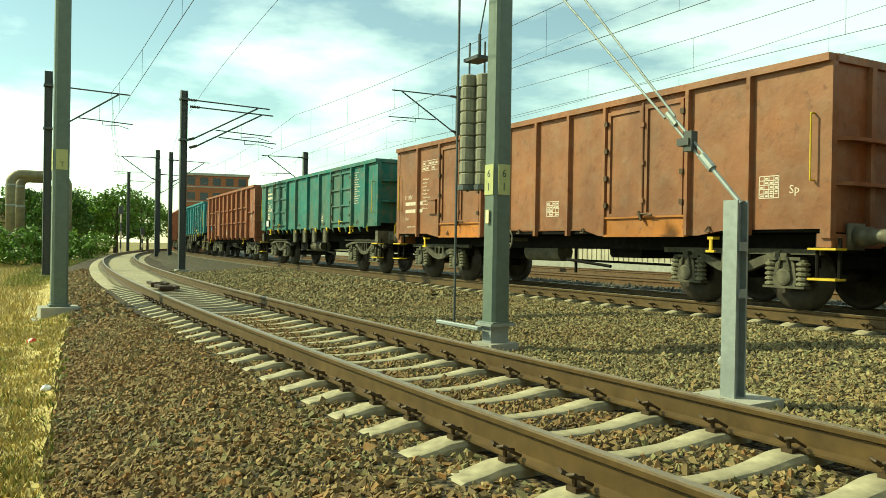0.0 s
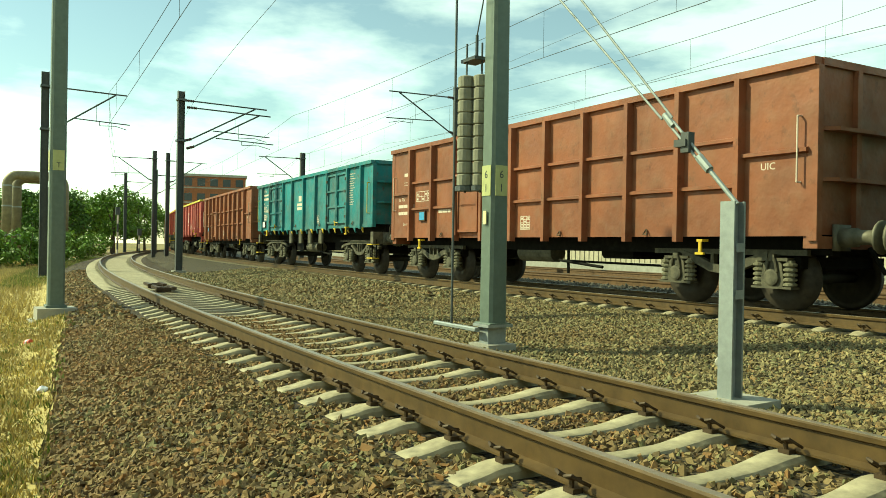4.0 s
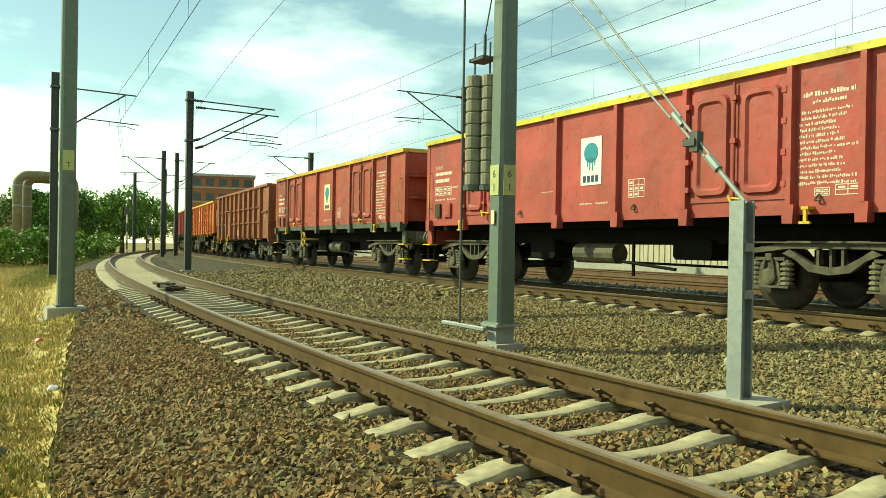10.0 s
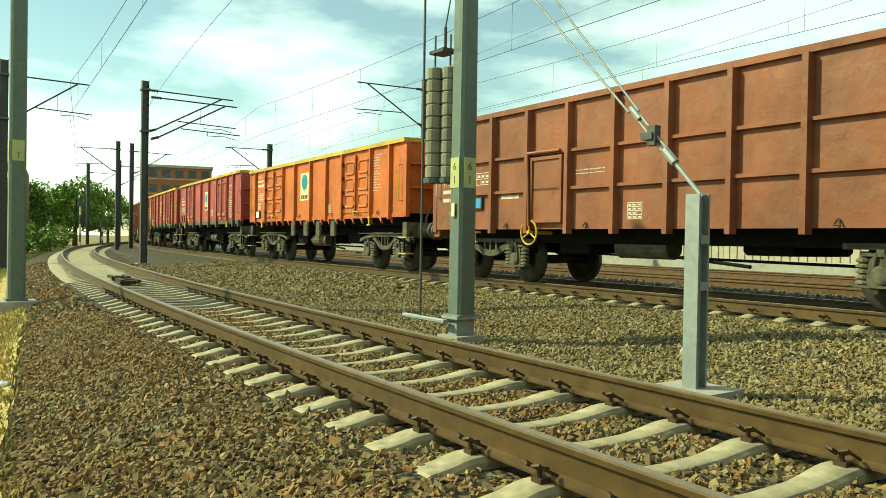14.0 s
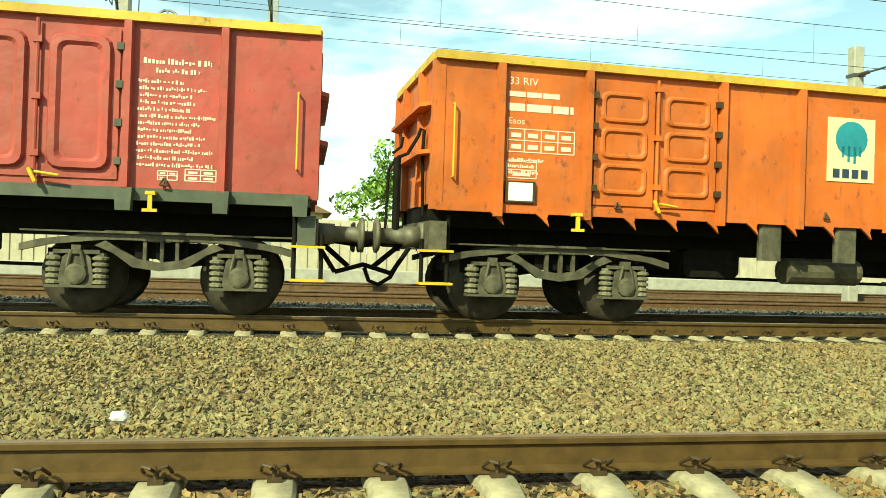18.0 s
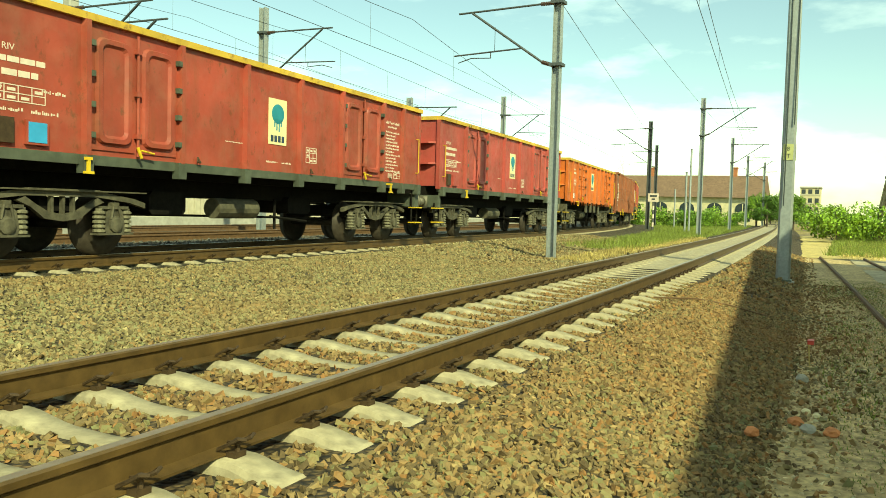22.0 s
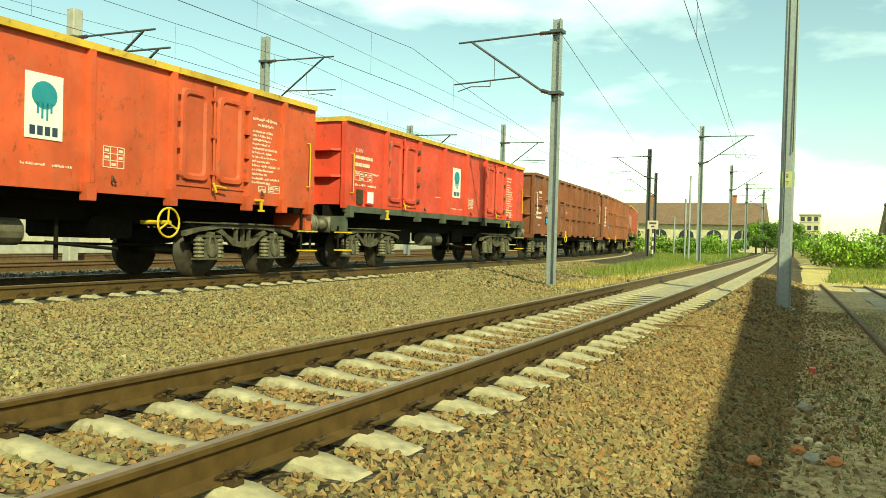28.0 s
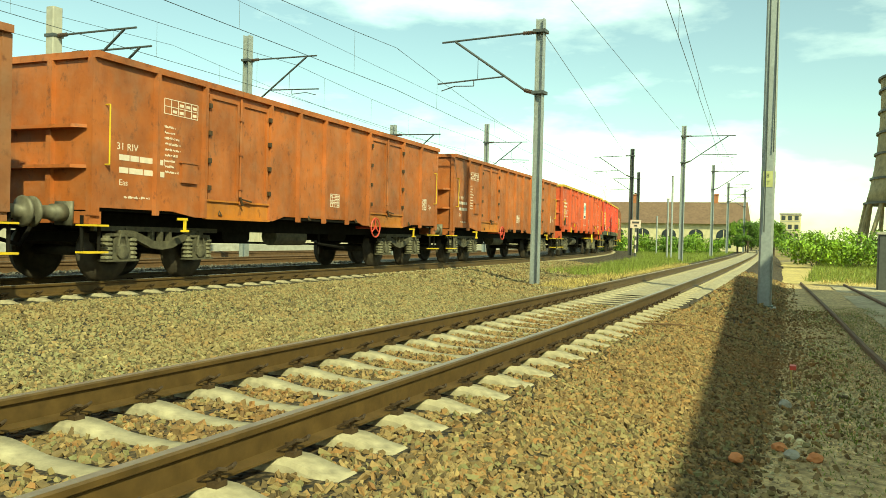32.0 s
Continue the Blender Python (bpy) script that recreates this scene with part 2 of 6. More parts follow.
def gravel(name, dark, light, red, per_island=True):
    n = Nodes(name)
    if per_island:
        g = n.t.nodes.new("ShaderNodeNewGeometry")
        fac = g.outputs["Random Per Island"]
        col = n.ramp(fac, (0.0, dark), (0.2, tint(light, 0.5)), (0.45, light), (0.6, (light[1] * 0.92, light[1] * 0.95, light[2] * 0.95)), (0.72, tint(light, 1.15)), (0.86, red), (0.95, light), (1.0, tint(light, 1.6)))
        grain = n.noise(40, 4)
        col = n.mix(n.ramp(grain, (0.35, (0, 0, 0)), (0.7, (0.5, 0.5, 0.5))), col, tint(light, 0.6))
        col = n.mix(n.ramp(n.noise(0.5, 4), (0.45, (0, 0, 0)), (0.68, (0.4, 0.4, 0.4))), col, tint(red, 0.8))
        n.bump(grain, 0.4, 0.01)
        return n.done(col, 0.85)
    vor = n.add("ShaderNodeTexVoronoi", Scale=22.0, Randomness=1.0)
    n.link(n.co.outputs["Object"], vor.inputs["Vector"])
    col = n.ramp(vor.outputs["Color"], (0.0, dark), (0.4, tint(light, 0.7)), (0.75, light), (1.0, red))
    # shade in the gaps between stones, painted into the colour
    gap_shade = n.ramp(vor.outputs["Distance"], (0.35, (1, 1, 1)), (0.75, (0.16, 0.16, 0.16)))
    col = n.mix(1.0, col, gap_shade, "MULTIPLY")
    n.bump(vor.outputs["Distance"], 1.0, -0.04)
    return n.done(col, 0.9)


STONE_DARK, STONE, STONE_RED = (0.07, 0.053, 0.025), (0.265, 0.212, 0.10), (0.26, 0.155, 0.06)
M_STONES = gravel("ballast_stone", STONE_DARK, STONE, STONE_RED)
M_STONES_RUST = gravel("rusty_ballast_stone", (0.06, 0.043, 0.02), (0.26, 0.182, 0.08), (0.28, 0.13, 0.042))
# beds coloured dark to stand for shade between the loose stones above
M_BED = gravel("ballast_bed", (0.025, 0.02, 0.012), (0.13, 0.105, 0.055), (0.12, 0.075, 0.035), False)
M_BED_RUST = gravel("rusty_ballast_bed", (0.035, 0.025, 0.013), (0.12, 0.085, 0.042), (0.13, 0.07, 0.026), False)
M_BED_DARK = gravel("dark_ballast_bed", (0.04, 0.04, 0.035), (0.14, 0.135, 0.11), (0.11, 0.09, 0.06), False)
M_RAIL = plain("rusty_rail_steel", (0.10, 0.06, 0.021), 0.5, 0.15, 9, 0.3)
M_RAILTOP = plain("polished_rail_head", (0.36, 0.30, 0.22), 0.42, 0.7, 12, 0.15, 0.05)
M_RAIL_OLD = plain("old_rail_rust", (0.13, 0.075, 0.035), 0.75, 0.1, 9, 0.3)
M_CLIP = plain("rail_clip_steel", (0.07, 0.044, 0.022), 0.6, 0.3, 20, 0.3)
M_SLEEPER = plain("sleeper_concrete", (0.325, 0.28, 0.18), 0.88, 0, 9, 0.34, 0.6)
M_CONCRETE = plain("grey_concrete", (0.36, 0.345, 0.285), 0.88, 0, 4, 0.2, 0.35)
M_WEIGHT = plain("weight_concrete", (0.26, 0.25, 0.185), 0.85, 0, 6, 0.25, 0.3)
M_GALV = plain("galvanised_steel", (0.30, 0.325, 0.315), 0.55, 0.35, 14, 0.16, 0.06)
M_MAST = plain("painted_mast_steel", (0.125, 0.16, 0.13), 0.55, 0.15, 8, 0.15, 0.08)
M_MAST_DARK = plain("dark_mast_steel", (0.075, 0.08, 0.075), 0.6, 0.2, 8, 0.2, 0.08)
M_ARM = plain("bracket_tube", (0.09, 0.10, 0.10), 0.5, 0.4, 15, 0.2, 0)
M_WIRE = plain("catenary_wire", (0.06, 0.07, 0.07), 0.5, 0.5, 30, 0.1, 0)
M_INSUL = plain("brown_insulator", (0.07, 0.045, 0.035), 0.3, 0, 20, 0.1, 0)
M_YELLOW = plain("yellow_mark_paint", (0.44, 0.45, 0.2), 0.6, 0, 10, 0.12, 0)
# black underframe paint; the deep shade under the wagons is put into it
M_BLACK = plain("black_underframe_shade", (0.011, 0.010, 0.008), 0.8, 0, 10, 0.4)
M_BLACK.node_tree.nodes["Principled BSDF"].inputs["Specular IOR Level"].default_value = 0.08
M_BOGIE = plain("dusty_bogie_steel", (0.10, 0.09, 0.058), 0.75, 0.1, 7, 0.5, 0.5)
M_WHEEL = plain("wheel_steel", (0.05, 0.04, 0.028), 0.65, 0.2, 10, 0.35)
M_SPRING = plain("bogie_spring", (0.17, 0.155, 0.10), 0.7, 0.1, 20, 0.4)
M_BUFFER = plain("buffer_steel", (0.13, 0.12, 0.085), 0.6, 0.3, 8, 0.35)
M_FRAME_GREY = plain("grey_green_frame_paint", (0.075, 0.085, 0.06), 0.65, 0.0, 5, 0.3)
M_YPAINT = paint("yellow_detail_paint", (0.66, 0.45, 0.04), wear=0.1, streak=0.25)
M_YRIM = paint("faded_yellow_rim_paint", (0.60, 0.39, 0.06), wear=0.3, streak=0.35)
M_YRIM2 = paint("bright_yellow_rim_paint", (0.62, 0.54, 0.07), wear=0.25, streak=0.3)
M_WHITE = plain("white_marking_paint", (0.62, 0.52, 0.42), 0.7, 0, 12, 0.1, 0)
M_LOGO_PLATE = plain("cream_logo_plate", (0.72, 0.63, 0.36), 0.6, 0, 4, 0.1, 0)
M_WHITE_PLATE = plain("white_logo_plate", (0.74, 0.74, 0.66), 0.6, 0, 4, 0.1, 0)
M_LOGO = plain("teal_logo_paint", (0.03, 0.24, 0.30), 0.6, 0, 5, 0.2, 0)
M_NAVY = plain("dark_logo_letter_paint", (0.03, 0.05, 0.09), 0.6, 0, 5, 0.2, 0)
M_SCREEN = plain("label_holder_paper", (0.72, 0.74, 0.74), 0.4, 0, 5, 0.1, 0)
M_BLUE = plain("blue_card", (0.05, 0.30, 0.55), 0.4, 0, 5, 0.1, 0)
P_BROWN = paint("brown_wagon_paint", (0.275, 0.108, 0.045), wear=0.7)
P_OCHRE = paint("ochre_brown_wagon_paint", (0.40, 0.115, 0.03), wear=0.7)
P_RIB = paint("red_brown_wagon_paint", (0.27, 0.085, 0.035), wear=0.55)
P_RIB2 = paint("dark_red_brown_wagon_paint", (0.22, 0.068, 0.028), wear=0.6)
P_TEAL = paint("teal_wagon_paint", (0.010, 0.20, 0.215), rust=(0.09, 0.06, 0.035), wear=0.6, streak=0.4)
P_GREEN = paint("green_wagon_paint", (0.012, 0.15, 0.125), rust=(0.2, 0.13, 0.05), wear=0.6, streak=0.5)
P_RED = paint("wine_red_wagon_paint", (0.39, 0.064, 0.054), wear=0.38, streak=0.4)
P_RED2 = paint("brick_red_wagon_paint", (0.35, 0.06, 0.038), wear=0.5, streak=0.5)
P_SCARLET = paint("scarlet_wagon_paint", (0.62, 0.058, 0.034), wear=0.2, streak=0.22)
P_VERMIL = paint("orange_red_wagon_paint", (0.58, 0.088, 0.034), wear=0.35, streak=0.35)
P_ORANGE = paint("orange_wagon_paint", (0.57, 0.132, 0.024), wear=0.35, streak=0.4)
P_DOORLOW = paint("rust_orange_sill_paint", (0.50, 0.17, 0.025), wear=0.5)

# ---- ground ----
def sheet(name, rows, material, label, category, kind="structure"):
    """A grid of rows of points as one surface."""
    n = len(rows[0])
    verts = [p for r in rows for p in r]
    faces = [(i * n + j, i * n + j + 1, (i + 1) * n + j + 1, (i + 1) * n + j) for i in range(len(rows) - 1) for j in range(n - 1)]
    me = bpy.data.meshes.new(name)
    me.from_pydata(verts, [], faces)
    me.polygons.foreach_set("use_smooth", [True] * len(faces))
    me.materials.append(material)
    me.update()
    if me.polygons[0].normal.z < 0:
        me.flip_normals()
    return tagged(new(name, me), label, category, "", kind)


def earth():
    n = Nodes("earth_with_dry_grass")
    big = n.noise(0.11, 6)
    fine = n.noise(3.5, 8)
    soil = n.ramp(fine, (0.3, (0.085, 0.065, 0.035)), (0.7, (0.21, 0.165, 0.09)))
    dry = n.ramp(fine, (0.3, (0.19, 0.14, 0.045)), (0.7, (0.36, 0.27, 0.09)))
    green = n.ramp(fine, (0.3, (0.045, 0.075, 0.015)), (0.7, (0.14, 0.17, 0.04)))
    col = n.mix(n.ramp(big, (0.42, (0, 0, 0)), (0.5, (1, 1, 1))), soil, dry)
    col = n.mix(n.ramp(big, (0.54, (0, 0, 0)), (0.62, (1, 1, 1))), col, green)
    n.bump(n.noise(9, 6), 0.8, 0.05)
    return n.done(col, 0.95)


M_EARTH = earth()
M_GREEN = plain("green_grass_turf", (0.15, 0.175, 0.035), 0.95, 0, 3, 0.45, 0.8)
M_DRY = plain("dry_grass_turf", (0.48, 0.37, 0.14), 0.95, 0, 4, 0.35, 0.8)
M_SAND = plain("sandy_path", (0.36, 0.32, 0.23), 0.95, 0, 3, 0.2, 0.4)
M_SOIL = plain("brown_gravelly_soil", (0.46, 0.34, 0.16), 0.95, 0, 12, 0.6, 1.0)
M_ASPHALT = plain("cracked_asphalt", (0.40, 0.34, 0.21), 0.9, 0, 6, 0.4, 0.5)
M_SANDFILL = plain("sandy_fill", (0.33, 0.285, 0.185), 0.95, 0, 9, 0.35, 0.8)
xs = [-900, -300, -150, -60, -20, 0, 20, 60, 150, 300, 900]
sheet("ground", [[(x, y, GROUND - 0.03) for y in xs] for x in xs], M_EARTH, "earth and dry grass ground reaching to the horizon", "ground")


def cross(profile, y_of, x):
    return [(x, float(y_of(x)) + a, z) for a, z in profile]


LONG = [-160 + 2 * i for i in range(171)]
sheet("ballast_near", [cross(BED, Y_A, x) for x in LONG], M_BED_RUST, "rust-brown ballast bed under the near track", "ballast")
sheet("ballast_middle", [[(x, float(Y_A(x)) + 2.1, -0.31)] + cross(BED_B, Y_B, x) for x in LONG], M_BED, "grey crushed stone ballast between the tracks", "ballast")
for k, (x0, x1) in enumerate(((-130, -20), (17, 150))):
    fill = [(-1.3, -0.235), (-1.2, -0.2), (-0.8, -0.195), (0.8, -0.2), (1.2, -0.205), (1.35, -0.245)]
    sheet("sand_fill", [[(x, float(Y_A(x)) + a, z + 0.012 * noise.noise((x * 0.9, a * 2, k)) - 0.03 * max(0, 1 - min(x - x0, x1 - x) / 6)) for a, z in fill] for x in [x0 + i * (x1 - x0) / 160 for i in range(161)]],
          M_SANDFILL, "pale sandy fill between the sleepers of the near track", "sand")
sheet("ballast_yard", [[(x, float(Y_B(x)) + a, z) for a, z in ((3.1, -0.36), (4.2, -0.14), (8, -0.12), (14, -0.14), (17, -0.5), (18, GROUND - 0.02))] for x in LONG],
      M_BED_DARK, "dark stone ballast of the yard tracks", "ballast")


def patch(name, material, label, category, z, x0, x1, y_lo, y_hi, wob=0.25):
    """A flat piece of ground with an uneven outline, z above the ground sheet."""
    rows = []
    for i in range(41):
        x = x0 + (x1 - x0) * i / 40
        a = y_lo(x) + wob * noise.noise((x * 0.4, 3.0, z * 50))
        b = y_hi(x) + wob * noise.noise((x * 0.4, 9.0, z * 50))
        rows.append([(x, a + (b - a) * k / 6, GROUND + z + 0.03 * noise.noise((x * 0.3, k, 1.0))) for k in range(7)])
    return sheet(name, rows, material, label, category)


patch("dry_grass", M_DRY, "strip of dry yellow grass beside the ballast", "grass", 0.035, -60, -3.5, lambda x: float(Y_A(x)) - 6.2, lambda x: float(Y_A(x)) - 2.9)
def ballast_edge(x):
    """Where the ballast meets the grass on the camera's side of the near track."""
    x = np.asarray(x, dtype=float)
    return np.where(x > -13, 0.28 + 0.1 * np.maximum(0, -4.8 - x), Y_A(x) - 2.25)


sheet("grass_bank", [[(x, y, max(GROUND + 0.06, float(bed_z(np.array(x), np.array(y))) + 0.03) + 0.02 * noise.noise((x * 2, y * 3, 4.0)))
                      for y in [-1.2 + (float(ballast_edge(x)) + 0.12 * noise.noise((x * 1.7, 2.0, 7.0)) + 1.2) * k / 8 for k in range(9)]] for x in [-34 + 0.25 * i for i in range(126)]],
      M_DRY, "dry yellow grass bank that meets the ballast", "grass")
patch("sandy_path", M_SAND, "trodden sandy path beside the track", "path", 0.055, -75, -12, lambda x: float(Y_A(x)) - 4.5 + 0.02 * (x + 12), lambda x: float(Y_A(x)) - 3.7 + 0.01 * (x + 12), 0.15)
patch("green_turf", M_GREEN, "green grass verge beyond the path", "grass", 0.05, -75, -27, lambda x: float(Y_A(x)) - 3.6, lambda x: float(Y_A(x)) - 2.2, 0.2)
patch("soil", M_SOIL, "dark gravelly soil beside the near track", "soil", 0.03, 1.0, 40, lambda x: -3.4 - 0.02 * x, lambda x: float(Y_A(x)) - 2.75, 0.2)
patch("asphalt", M_ASPHALT, "old asphalt yard beside the siding", "asphalt", 0.04, 6, 34, lambda x: -14.0, lambda x: -1.9 + 0.054 * x, 0.1)
patch("verge", M_DRY, "dry grass verge at the end of the asphalt", "grass", 0.045, 34, 75, lambda x: -13.0, lambda x: 0.1 + 0.046 * x, 0.4)
patch("meadow", M_GREEN, "green meadow between the tracks and the depot", "grass", 0.36, 30, 150, lambda x: float(Y_A(x)) + 2.4, lambda x: max(float(Y_A(x)) + 2.6, float(Y_B(x)) - 3.2), 0.2)


# ---- tracks ----
RAIL = ((-0.075, -0.172), (0.075, -0.172), (0.075, -0.160), (0.012, -0.145), (0.012, -0.045), (0.034, -0.034), (0.036, -0.008), (0.026, 0.0),
        (-0.026, 0.0), (-0.036, -0.008), (-0.034, -0.034), (-0.012, -0.045), (-0.012, -0.145), (-0.075, -0.160))


def swept(name, line, side, z, ring, s0, s1, step, material, parent, label=""):
    verts, faces, n = [], [], len(ring)
    count = int((s1 - s0) / step) + 1
    for i in range(count):
        for a, h in ring:
            x, y, _ = along(line, s0 + i * step, side + a)
            verts.append((x, y, z + h))
    for i in range(count - 1):
        for k in range(n):
            faces.append((i * n + k, i * n + (k + 1) % n, (i + 1) * n + (k + 1) % n, (i + 1) * n + k))
    me = bpy.data.meshes.new(name)
    me.from_pydata(verts, [], faces)
    me.materials.append(material)
    ob = new(name, me)
    ob.parent = parent
    if label:
        tagged(ob, label)
    return ob


def sleeper_mesh(name):
    """Concrete sleeper: raised rail seats, a hollow middle and sloping ends."""
    bm = bmesh.new()
    tops = ((-1.2, -0.235), (-1.12, -0.226), (-1.0, -0.205), (-0.93, -0.178), (-0.58, -0.178), (-0.48, -0.196), (-0.3, -0.222), (0, -0.232))
    tops = tops + tuple((-a, b) for a, b in reversed(tops[:-1]))
    ys = np.linspace(-1.2, 1.2, 49)
    soft = np.convolve(np.pad(np.interp(ys, [a for a, b in tops], [b for a, b in tops]), 1, mode="edge"), np.array([1, 2, 1]) / 4, "valid")
    tops = [(float(a), float(b)) for a, b in zip(ys, soft)]
    rows = []
    for n, (y, z) in enumerate(tops):
        w = 0.068 + 0.018 * min(1, max(0, (abs(y) - 0.25) / 0.35)) + 0.004 * noise.noise((y * 7, 0, 3))
        chip = 0.006 * noise.noise((y * 11, 5, 1))
        out = 0.02 if n in (0, len(tops) - 1) else 0
        rows.append([bm.verts.new(p) for p in ((-w - 0.05, y, -0.40), (-w - 0.016, y, z - 0.024 + chip - out), (-w, y, z - out), (w, y, z - out), (w + 0.016, y, z - 0.024 - chip - out), (w + 0.05, y, -0.40))])
    for a, b in zip(rows, rows[1:]):
        for i in range(5):
            bm.faces.new((a[i], a[i + 1], b[i + 1], b[i]))
    bm.faces.new(rows[0][::-1])
    bm.faces.new(rows[-1])
    bmesh.ops.recalc_face_normals(bm, faces=bm.faces)
    me = bpy.data.meshes.new(name)
    bm.to_mesh(me)
    bm.free()
    me.polygons.foreach_set("use_smooth", [len(p.vertices) == 4 and abs(p.normal.z) > 0.9 for p in me.polygons])
    me.materials.append(M_SLEEPER)
    return me


def clip_mesh():
    """A bent spring clip with its bolt and shoulder block."""
    bm = bmesh.new()
    pts = [(-0.055, 0.0, 0.012), (-0.055, 0.045, 0.03), (-0.045, 0.085, 0.05), (-0.018, 0.095, 0.045), (-0.012, 0.05, 0.028), (0, 0.0, 0.022),
           (0.012, 0.05, 0.028), (0.018, 0.095, 0.045), (0.045, 0.085, 0.05), (0.055, 0.045, 0.03), (0.055, 0.0, 0.012)]
    put_path(bm, [(x * 1.15, y * 1.2, z * 1.5) for x, y, z in pts], 0.009, 5)
    put_rod(bm, (0, 0.055, -0.01), (0, 0.055, 0.06), 0.013, 6)
    put_box(bm, -0.035, 0.035, 0.015, 0.075, -0.02, 0.004)
    me = bpy.data.meshes.new("rail_clip")
    bm.to_mesh(me)
    bm.free()
    me.materials.append(M_CLIP)
    return me


SLEEPER, CLIP = sleeper_mesh("sleeper"), clip_mesh()


SLEEPER_STEP, SLEEPER_AT = 0.54, -0.07


def track(name, line, z, label, s0, s1, clips, steel, single=True):
    root = thing(name, label, "track", kind="structure")
    for side in (-0.7535, 0.7535):
        swept("rail", line, side, z, RAIL, s0, s1, 1.0, steel, root, "rusty brown rail with a worn bright head")
        swept("running_surface", line, side, z, ((-0.024, -0.002), (0.024, -0.002), (0.024, 0.002), (-0.024, 0.002)), s0, s1, 1.0,
              M_RAILTOP if steel is M_RAIL else steel, root, "polished top of the rail")
    far = bmesh.new()
    for i in range(int(s0 / SLEEPER_STEP), int(s1 / SLEEPER_STEP)):
        s = i * SLEEPER_STEP + SLEEPER_AT
        x, y, a = along(line, s)
        turn = Matrix.Translation((x, y, z)) @ Matrix.Rotation(a + radians(random.uniform(-0.6, 0.6)), 4, "Z")
        if -38 < s < 48 and single:
            ob = new("sleeper", SLEEPER)
            ob.parent, ob.matrix_basis = root, turn
            if clips[0] < s < clips[1]:
                for rail in (-0.7535, 0.7535):
                    for way in (-1, 1):
                        c = new("rail_clip", CLIP)
                        c.parent = ob
                        c.matrix_basis = pose(0, rail + way * 0.055, -0.158, 0, 0, 0 if way > 0 else 180)
        else:
            n0 = len(far.verts)
            far.from_mesh(SLEEPER)
            far.verts.ensure_lookup_table()
            bmesh.ops.transform(far, matrix=turn, verts=far.verts[n0:])
    if len(far.verts):
        tagged(part("sleepers_far", far, M_SLEEPER, root), kind="stuff")
    else:
        far.free()
    return root


track("track_near", LINE_A, 0.0, "curved railway track with concrete sleepers and rusty rails", -130, 150, (-16, 17), M_RAIL)
track("track_middle", LINE_B, B_Z, "railway track that carries the goods train", -120, 130, (-14, 15), M_RAIL)
track("track_yard", LINE_C, 0.04, "rusty yard track behind the train", -60, 70, (0, 0), M_RAIL_OLD, False)
track("track_yard_far", LINE_D, 0.04, "rusty far yard track", -60, 70, (0, 0), M_RAIL_OLD, False)
siding = thing("siding", "rusty rails of a sunken siding in the asphalt", "track", kind="structure")
for k in range(2):
    bm = bmesh.new()
    put_path(bm, [(7.05, -0.99 - 1.5 * k, GROUND + 0.075), (13.04, -0.53 - 1.5 * k, GROUND + 0.075), (19.02, -0.14 - 1.5 * k, GROUND + 0.075), (33.99, 0.92 - 1.5 * k, GROUND + 0.075)], 0.045, 6)
    part("rail", bm, M_RAIL_OLD, siding)

# crossing plates and a cable trough between the rails
plates = thing("track_device", "dark steel inductor plates bolted between the rails", "track device")
for k in range(2):
    x, y, a = along(LINE_A, -19.2 - 1.6 * k)
    bm = boxes((-0.5, 0.5, -0.22, -0.12, -0.16, -0.10), (-0.5, 0.5, 0.12, 0.22, -0.16, -0.10), (-0.42, -0.3, -0.2, 0.2, -0.18, -0.12), (0.3, 0.42, -0.2, 0.2, -0.18, -0.12),
               (-0.06, 0.06, -0.16, 0.16, -0.24, -0.11))
    bmesh.ops.transform(bm, matrix=Matrix.Translation((x, y, 0)) @ Matrix.Rotation(a, 4, "Z"), verts=bm.verts)
    part("plate", bm, M_CLIP, plates)


